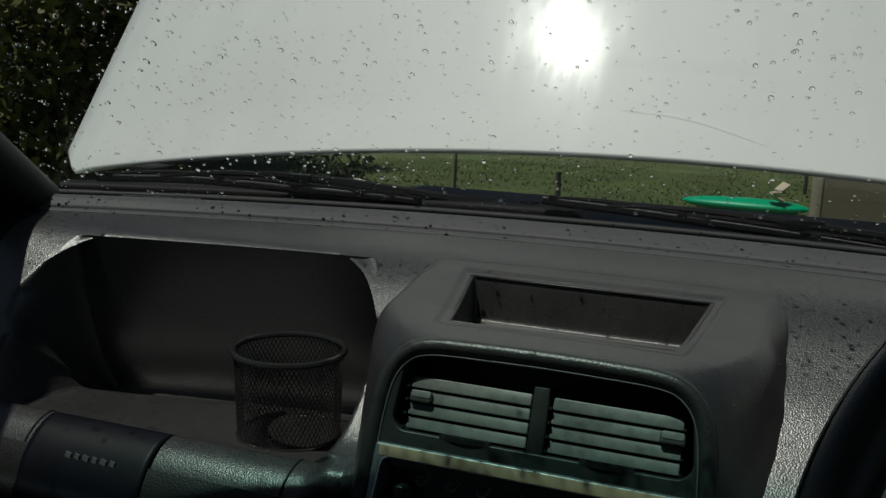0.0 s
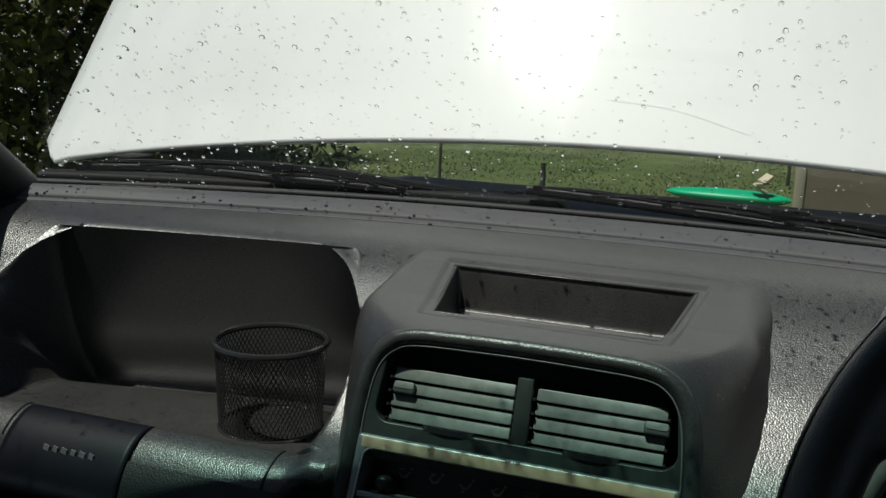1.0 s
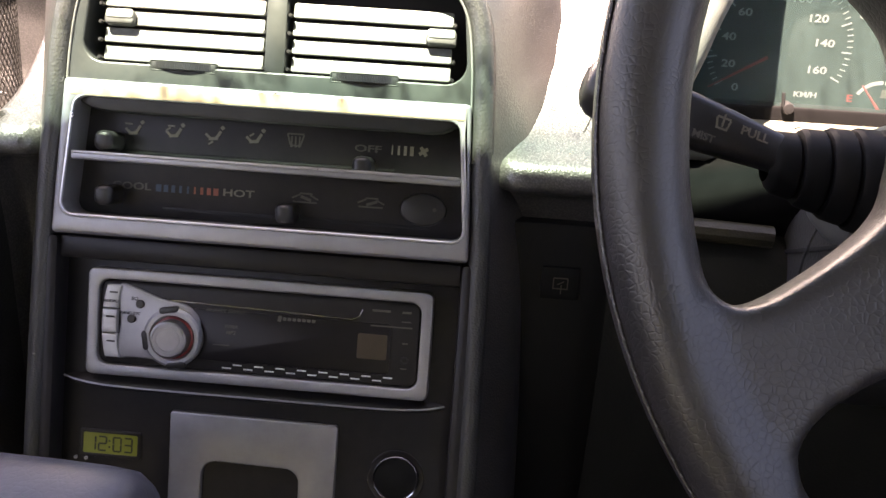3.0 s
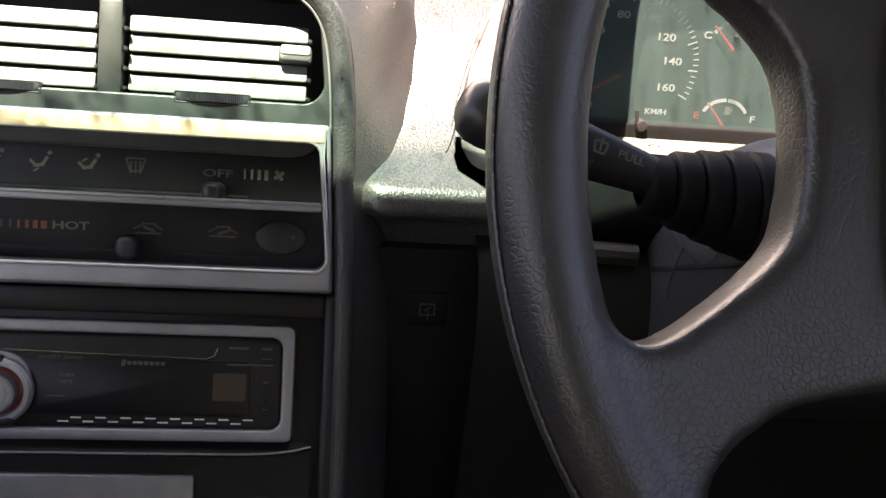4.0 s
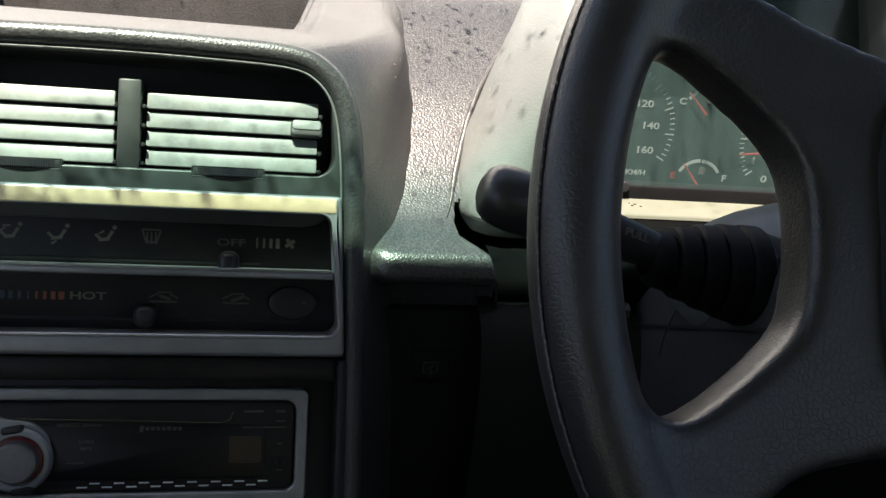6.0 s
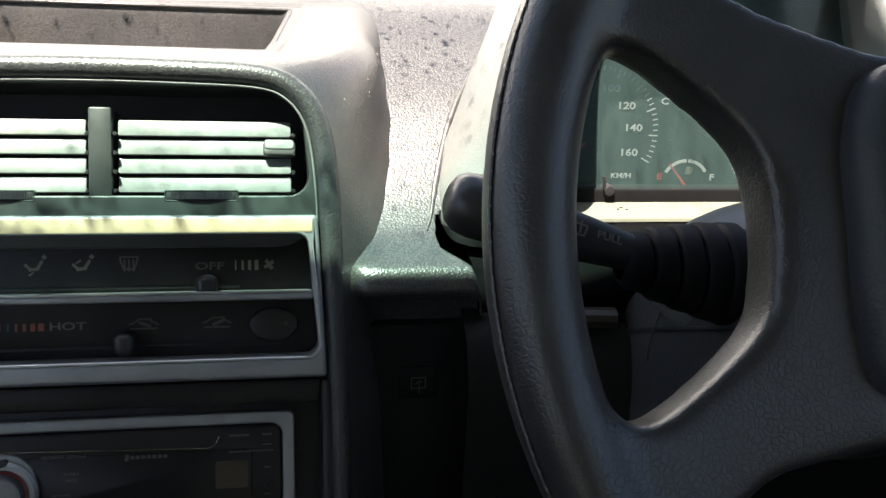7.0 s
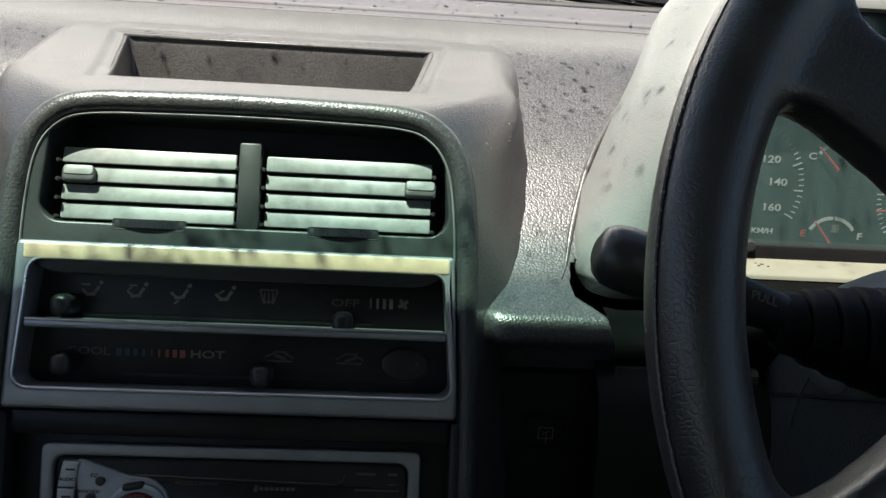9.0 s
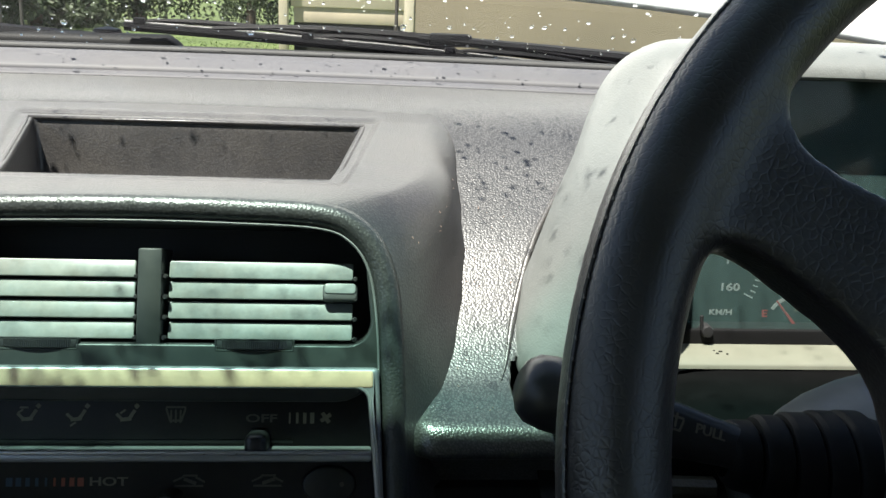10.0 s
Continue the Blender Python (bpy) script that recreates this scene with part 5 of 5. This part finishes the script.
part("lid", bm, shader("shaded_lid_plastic", (0.015, 0.0155, 0.0155), 0.45, vary=0.2, scale=14, grain=0.00020, grain_scale=640, grain_kind="hide", dust=0.05), glovebox, "grained lid face, darkened for the shade below the lip", smooth=60)
bm = bmesh.new()
rows = list(range(10 * SUB + 6, 15 * SUB + 6))
sheet(bm, 24, len(rows), lambda i, j: dash_point(-.405 + .115 * i / 23, rows[j], .0032))
pl = part("badge_panel", bm, NAVY, glovebox, "dark navy badge panel", smooth=60)
md = pl.modifiers.new("thick", "SOLIDIFY")
md.thickness = .003
bm = bmesh.new()
BG = pose(-.3370, -.0262, .9520, 80, 0, 0)
bars(bm, [(-.0255 + k * .0085, 0, .0052 - .001 * (k % 2), .0044, -14) for k in range(6)], BG, .0010)
part("badge_bars", bm, SILVER, glovebox, "dull silver badge bars")
for sx in (-.1765, -.4120):
    bm = bmesh.new()
    rows2 = list(range(10 * SUB + 8, 16 * SUB))
    tube(bm, [dash_point(sx, r, .0004) for r in rows2], .0011, 6)
    part("seam", bm, MATT, glovebox)

switches = thing("switch_panel", "black blank switch panel with a rear wiper switch", "switch panel")
# carried down in near black to keep the dash front below in shade
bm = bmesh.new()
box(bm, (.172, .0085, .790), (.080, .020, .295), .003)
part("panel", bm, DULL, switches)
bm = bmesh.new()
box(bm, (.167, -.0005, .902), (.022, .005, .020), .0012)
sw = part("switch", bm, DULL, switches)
bm = bmesh.new()
bars(bm, [(0, .0035, .0080, .0006, 0), (0, -.0030, .0080, .0006, 0), (-.004, 0, .0006, .0066, 0), (.004, 0, .0006, .0066, 0), (.0005, -.0035, .0006, .0055, 0), (0, .0005, .004, .0006, 30)], pose(.167, -.0032, .902, 90, 0, 0))
part("wiper_symbol", bm, DIMPRINT, sw)

knee = thing("knee_panel", "grey lower dash panel below the steering column", "dash panel")
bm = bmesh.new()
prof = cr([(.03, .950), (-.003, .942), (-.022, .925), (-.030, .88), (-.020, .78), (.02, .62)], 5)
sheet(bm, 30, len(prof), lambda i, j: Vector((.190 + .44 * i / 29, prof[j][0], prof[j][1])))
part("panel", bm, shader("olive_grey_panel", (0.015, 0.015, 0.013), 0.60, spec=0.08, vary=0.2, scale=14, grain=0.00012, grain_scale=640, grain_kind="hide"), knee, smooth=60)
# added bead: its olive colour stands for yellow light on the dash lip
bm = bmesh.new()
tube(bm, [(.228, -.0132, .9447), (.24, -.0135, .9445), (.274, -.0140, .9435)], .0060, 10)
part("lit_lip_bead", bm, shader("yellow_lit_lip", (0.024, 0.021, 0.012), 0.5, vary=0.3, scale=120, grain=0.0002, grain_scale=700, grain_kind="hide"), knee)

# ---- pen cup on the shelf ----
cup = thing("wire_mesh_pen_cup", "black wire mesh pen cup standing on the shelf", "pen cup")
CC = Vector((-.2290, .0840, .9535))
CR, CH = .0455, .0735
bm = bmesh.new()
for turn in (1, -1):
    for k in range(72):
        a0 = 2 * math.pi * k / 72
        path = [CC + Vector(((CR - .003 * (1 - q / 10)) * math.cos(a0 + turn * q * .085), (CR - .003 * (1 - q / 10)) * math.sin(a0 + turn * q * .085), .002 + (CH - .003) * q / 10)) for q in range(11)]
        tube(bm, path, .00042, 4, cap=False)
tagged(part("mesh_wall", bm, WIRE, cup, "black diamond wire mesh", smooth=None), kind="stuff")
for zz, rr, tr in ((CH, CR + .0008, .0028), (.0015, CR - .003, .0016)):
    bm = bmesh.new()
    path = [CC + Vector((rr * math.cos(2 * math.pi * k / 48), rr * math.sin(2 * math.pi * k / 48), zz)) for k in range(49)]
    tube(bm, path, tr, 8, cap=False)
    part("rim" if zz > .01 else "base_ring", bm, WIRE, cup)
bm = bmesh.new()
lathe(bm, [(0, 0), (CR - .003, 0), (CR - .003, .001), (0, .001)], 40, Matrix.Translation(CC))
part("base", bm, WIRE, cup)

# ---- outside: bonnet, scuttle, wipers ----
bonnet = thing("bonnet", "white painted car bonnet propped wide open", "bonnet")
BA = radians(54.5)
BM = Matrix(((1, 0, 0, 0), (0, math.cos(BA), -math.sin(BA), .345), (0, math.sin(BA), math.cos(BA), 1.137), (0, 0, 0, 1)))


def bonnet_edge(x):
    return .055 - .150 * x * x + .045 * smoothstep(.665, .70, abs(x))


bm = bmesh.new()
bx = [-.70 + 1.40 * i / 70 for i in range(71)]
bv = [0, .0015, .003, .0045, .012, .03, .06, .1, .16, .25, .36, .50, .66, .82, .95]


def bonnet_point(i, j, off=0.0):
    x = bx[i]
    v = bonnet_edge(x) + bv[j] * (1 - bonnet_edge(x))
    curl = -.003 * smoothstep(.003, 0, bv[j]) - .020 * smoothstep(.62, .70, abs(x)) ** 2 + .012 * (1 - (x / .7) ** 2) - .03 * bv[j] ** 2
    return BM @ Vector((x * 1.052, v, curl - .012 + off))


sheet(bm, 71, len(bv), bonnet_point)
sk = part("outer_skin", bm, WHITE, bonnet, smooth=60)
md = sk.modifiers.new("thick", "SOLIDIFY")
md.thickness = .012
def on_skin(x, v):
    e = bonnet_edge(x)
    b = (v - e) / (1 - e)
    return BM @ Vector((x * 1.052, v, .012 * (1 - (x / .7) ** 2) - .03 * b * b - .0112))


bm = bmesh.new()
tube(bm, [on_skin(x, v) for x, v in cr([(-0.022, 0.112), (0.043, 0.104), (0.116, 0.079)], 5)], .00013, 5)
part("scratch", bm, shader("grey_scratch", (0.70, 0.69, 0.67), 0.6, vary=0.3, scale=90), bonnet, "fine grey scratch")
for sx in (-.56, .56):
    bm = bmesh.new()
    box(bm, (sx, .335, 1.085), (.03, .05, .11), .004)
    part("hinge", bm, DULL, bonnet)

WIPER = shader("wet_black_wiper", (0.004, 0.004, 0.005), 0.38, spec=0.10, vary=0.2, scale=60)
scuttle = thing("scuttle_panel", "wet black plastic scuttle below the windscreen", "scuttle panel")
bm = bmesh.new()
prof = cr([(.302, 1.108), (.318, 1.112), (.345, 1.104), (.40, 1.090), (.47, 1.070), (.50, 1.00)], 5)
sheet(bm, 49, len(prof), lambda i, j: Vector((-.66 + 1.32 * i / 48, prof[j][0] - BOW * (-.66 + 1.32 * i / 48) ** 2, prof[j][1])))
part("tray", bm, DULL, scuttle, smooth=50)
bm = bmesh.new()
prof2 = cr([(.330, 1.106), (.328, 1.122), (.334, 1.1285), (.350, 1.128), (.372, 1.112)], 4)
sheet(bm, 81, len(prof2), lambda i, j: Vector((-.58 + .556 * i / 80, prof2[j][0] - BOW * (-.58 + .556 * i / 80) ** 2, 1.10 + (prof2[j][1] - 1.098) * (1 - smoothstep(76, 80, i)))))
part("raised_grille", bm, DULL, scuttle, smooth=50)
bm = bmesh.new()
tube(bm, [screen_point(-.60 + 1.2 * k / 60, 1.1195, .002) for k in range(61)], .0042, 8)
part("rubber_seal", bm, MATT, scuttle, "black rubber seal along the glass", smooth=60)
for side in (-1, 1):
    bm = bmesh.new()
    box(bm, (side * .70, .75, .93), (.10, .95, .22), .05, None, 4)
    wing = mesh_ob("front_wing", bm, WHITE, None, 50)
    tagged(wing, "white painted front wing beside the engine bay", "car wing", kind="structure")
bm = bmesh.new()
box(bm, (0, .88, .84), (1.25, .72, .40), .08, None, 4)
bay = mesh_ob("engine_cover", bm, MATT, None, 50)
tagged(bay, "dark engine bay under the open bonnet", "engine", kind="structure")


def wiper(name, path, arm):
    w = thing(name, "wet black windscreen wiper resting on the glass", "wiper", "wipers")
    pts = [Vector(p) for p in cr(path, 10)]
    n = len(pts)
    up = Vector((0, .45, .9))

    def at(f):
        return pts[min(n - 1, max(0, int(round(f * (n - 1)))))]

    bm = bmesh.new()
    tube(bm, pts, .0024, 6, flat=1.5)
    part("blade_rubber", bm, WIPER, w)
    bm = bmesh.new()
    tube(bm, [p + up * .0042 for p in pts], .0011, 6)
    part("backing_strip", bm, RIM, w, "thin grey backing strip")
    for f0, f1, h, r in ((.02, .34, .0085, .0022), (.30, .52, .0080, .0022), (.50, .72, .0080, .0022), (.68, .98, .0085, .0022), (.16, .86, .0135, .0034)):
        bm = bmesh.new()
        m = 9
        line = [at(f0 + (f1 - f0) * k / (m - 1)) + up * (.004 + (h - .004) * math.sin(math.pi * k / (m - 1)) ** .6) for k in range(m)]
        tube(bm, line, [r * (.55 + .6 * math.sin(math.pi * k / (m - 1))) for k in range(m)], 6)
        part("bridge", bm, WIPER, w)
    for f in (.03, .31, .51, .70, .97):
        bm = bmesh.new()
        box(bm, at(f) + up * .003, (.009, .006, .009), .0015)
        part("claw", bm, WIPER, w)
    bm = bmesh.new()
    box(bm, at(.5) + up * .0135, (.034, .011, .010), .003)
    part("joint", bm, WIPER, w)
    bm = bmesh.new()
    line = [Vector(p) for p in cr(arm, 6)]
    tube(bm, line, [.0042 + .0045 * i / len(line) for i in range(len(line))], 8, flat=.8)
    part("arm", bm, WIPER, w)
    bm = bmesh.new()
    lathe(bm, [(0, .012), (.010, .010), (.014, 0), (.014, -.02)], 16, Matrix.Translation(arm[-1]))
    part("pivot_cap", bm, WIPER, w)


wiper("wiper", [(-.530, .206, 1.1375), (-.43, .243, 1.1385), (-.335, .273, 1.1335), (-.255, .297, 1.1290), (-.205, .310, 1.1255)], [(-.37, .268, 1.149), (-.28, .298, 1.143), (-.19, .325, 1.132), (-.10, .345, 1.124)])
wiper("wiper", [(-.081, .322, 1.1375), (.03, .321, 1.1320), (.165, .316, 1.1240), (.295, .303, 1.1150), (.36, .290, 1.1115)], [(.14, .322, 1.137), (.25, .316, 1.131), (.36, .298, 1.124), (.46, .272, 1.116)])

# ---- garden ----
GRASS = shader("lawn", (0.068, 0.100, 0.026), 0.9, vary=0.45, scale=0.9, rough_vary=0, grain=0.03, grain_scale=14, dust=0.35, dust_colour=(0.17, 0.16, 0.06))
bm = bmesh.new()
sheet(bm, 81, 81, lambda i, j: Vector(((i - 40) ** 3 / 160.0, (j - 40) ** 3 / 160.0, 0.03 * math.sin(i * 1.7) * math.cos(j * 1.3))))
ground = mesh_ob("ground", bm, GRASS, None, 60)
tagged(ground, "green mown lawn with dry patches", "ground", kind="structure")
BLADE = shader("grass_blades", (0.078, 0.118, 0.030), 0.8, vary=0.4, scale=1.5, rough_vary=0)
rg = np.random.RandomState(3)
verts, faces = [], []
for k in range(42000):
    d = rg.uniform(4.5, 26)
    a = radians(rg.uniform(-40, 22))
    x, y = d * math.sin(a), d * math.cos(a)
    h, t, w = rg.uniform(.015, .045), rg.uniform(0, 6.28), rg.uniform(.006, .016)
    lx, ly = rg.normal(0, .03), rg.normal(0, .03)
    b0 = len(verts)
    verts += [(x - w * math.cos(t), y - w * math.sin(t), 0), (x + w * math.cos(t), y + w * math.sin(t), 0), (x + lx, y + ly, h)]
    faces.append((b0, b0 + 1, b0 + 2))
me = bpy.data.meshes.new("grass")
me.from_pydata(verts, [], faces)
me.materials.append(BLADE)
tagged(new("grass", me), "short uneven grass blades on the lawn", "grass", kind="stuff")

WALL = shader("beige_render", (0.25, 0.205, 0.145), 0.85, vary=0.10, scale=1.2, grain=0.002, grain_scale=60)
CREAM = shader("cream_render", (0.60, 0.52, 0.40), 0.8, vary=0.06, scale=1.5, grain=0.002, grain_scale=60)
ROOF = shader("brown_roof", (0.16, 0.10, 0.07), 0.8, vary=0.2, scale=2)
DARK = shader("opening_shade", (0.020, 0.020, 0.018), 0.8, vary=0.3, scale=3)
house = thing("house", "beige rendered house wall with cream corner posts", "house")
bm = bmesh.new()
box(bm, (3.525, 7.1, 1.5), (6.19, .25, 3.0), .01)
part("wall", bm, WALL, house)
for px, py, wd in ((-1.50, 17.0, .16), (.400, 7.1, .075)):
    bm = bmesh.new()
    box(bm, (px, py, 1.45), (wd, .29, 2.9), .015)
    part("corner_post", bm, CREAM, house)
bm = bmesh.new()
box(bm, (.22, 17.25, 1.95), (3.2, .25, 2.2), .01)
part("panel_wall", bm, CREAM, house)
bm = bmesh.new()
box(bm, (.22, 17.3, .715), (3.1, .3, .29), .01)
part("boarding", bm, shader("tan_boarding", (0.48, 0.41, 0.31), 0.8, vary=0.15, scale=3), house, "tan boards under the wall")
# solid dark box painted for the shade inside the opening
bm = bmesh.new()
box(bm, (.22, 17.36, .285), (3.1, .3, .57), .01)
part("crawl_opening", bm, DARK, house)
bm = bmesh.new()
box(bm, (4.3, 10.6, 3.1), (7.6, 7.6, .18), .03)
part("roof", bm, ROOF, house)

TIMBER = shader("weathered_post", (0.05, 0.045, 0.04), 0.85, vary=0.3, scale=20)
fence = thing("wire_fence", "thin dark posts of a wire fence on the lawn", "fence")
for px, py, r, h in ((-7.1, 18.5, .022, 1.6), (-3.0, 8.2, .016, 1.7), (-2.18, 9.3, .030, .30), (.42, 11.8, .025, 2.6)):
    bm = bmesh.new()
    tube(bm, [(px, py, -.1), (px + .01, py, h * .5), (px, py, h)], [r, r * .95, r * .9], 10)
    part("post", bm, TIMBER, fence)
trough = thing("green_trough", "bright green plastic trough lying on the grass", "trough")
GREEN = shader("green_plastic", (0.0, 0.42, 0.20), 0.4, vary=0.08, scale=4)
bm = bmesh.new()
rows = cr([(-.62, .02, .03), (-.50, .09, .10), (-.2, .14, .15), (.2, .15, .16), (.5, .11, .12), (.64, .03, .04)], 5)
rings = []
for p in rows:
    rings.append([bm.verts.new(Vector((-.22 + p[0], 9.42 - .06 * p[0] + p[1] * 1.4 * math.cos(a), .085 + p[2] * .46 * math.sin(a)))) for a in [2 * math.pi * k / 16 for k in range(16)]])
for a, b in zip(rings, rings[1:]):
    bridge(bm, a, b)
part("hull", bm, GREEN, trough, smooth=60)
bm = bmesh.new()
for q in range(3):
    box(bm, (0, 0, 0), (.17 - .02 * q, .10, .022), .008, pose(.10 + .025 * q, 9.25, .20 + .055 * q, 18 * q - 20, 26 - 30 * q, 20 * q))
part("strap", bm, CREAM, trough, "pale crumpled strap")

# trees: trunk, limbs and many leaf clumps
BARK = shader("bark", (0.09, 0.065, 0.045), 0.9, vary=0.35, scale=6, grain=0.01, grain_scale=18)
LEAF = shader("foliage", (0.036, 0.052, 0.020), 0.65, vary=0.5, scale=1.6, rough_vary=0)
LEAF_B = shader("yellow_foliage", (0.11, 0.11, 0.025), 0.65, vary=0.4, scale=1.6, rough_vary=0)


def tree(x, y, height, spread, seed, count, low=0.25, leafmat=LEAF):
    r = np.random.RandomState(seed)
    t = thing("tree", "leafy garden tree with a dense dark crown", "tree", "garden trees")
    bm = bmesh.new()
    tube(bm, [(x, y, -.2), (x + .05, y, height * .3), (x - .05, y + .05, height * .6), (x, y, height * .9)], [.16, .12, .08, .03], 10)
    for k in range(7):
        a = r.uniform(0, 6.28)
        z0 = height * r.uniform(.2, .6)
        tube(bm, [(x, y, z0), (x + math.cos(a) * spread * .4, y + math.sin(a) * spread * .4, z0 + height * .12), (x + math.cos(a) * spread * .8, y + math.sin(a) * spread * .8, z0 + height * .25)], [.06, .04, .015], 6)
    part("trunk", bm, BARK, t)
    cl = [(r.normal(0, .45) * spread, r.normal(0, .45) * spread, height * (low + (1 - low) * (r.beta(1.6, 1.6) if low > .1 else r.beta(1.05, 1.6))), spread * r.uniform(.16, .34)) for _ in range(60)]
    vs, fs = [], []
    for k in range(count):
        cx, cy, cz, cs = cl[r.randint(len(cl))]
        p = r.normal(0, 1, 3)
        p = p / np.linalg.norm(p) * cs * r.uniform(.5, 1.05)
        c = np.array((x + cx, y + cy, max(.1, cz))) + p
        u = r.normal(0, 1, 3)
        u /= np.linalg.norm(u)
        w = np.cross(u, r.normal(0, 1, 3))
        w /= np.linalg.norm(w)
        s = r.uniform(.05, .10)
        b0 = len(vs)
        vs += [tuple(c - u * s), tuple(c + w * s * .45), tuple(c + u * s), tuple(c - w * s * .45)]
        fs.append((b0, b0 + 1, b0 + 2, b0 + 3))
    me = bpy.data.meshes.new("crown")
    me.from_pydata(vs, [], fs)
    me.materials.append(leafmat)
    ob = new("crown", me)
    ob.parent = t


tree(-8.2, 8.8, 6.5, 2.3, 1, 15000)
tree(-11.0, 12.5, 7.0, 2.6, 2, 12000)
tree(-6.3, 6.4, 3.0, 1.3, 3, 7000, .02, LEAF_B)
tree(-7.2, 8.4, 3.4, 1.8, 4, 9000, .02)
tree(-9.6, 9.6, 3.6, 1.9, 5, 9000, .02)
for k, (tx, ty) in enumerate(((-10.6, 18.8), (-8.6, 21.0), (-8.2, 23.6), (-7.8, 26.4))):
    tree(tx, ty, 2.9, 1.5, 40 + k, 7000, .02)
for k, (tx, ty, h, s) in enumerate(((-14, 24, 6, 3.0), (-10, 26, 5, 2.6), (-6.5, 27, 5.5, 2.6), (-3.5, 28, 5, 2.4), (-17, 20, 6, 3.0), (-.5, 30, 5, 2.6))):
    tree(tx, ty, h, s, 20 + k, 8000, .06)
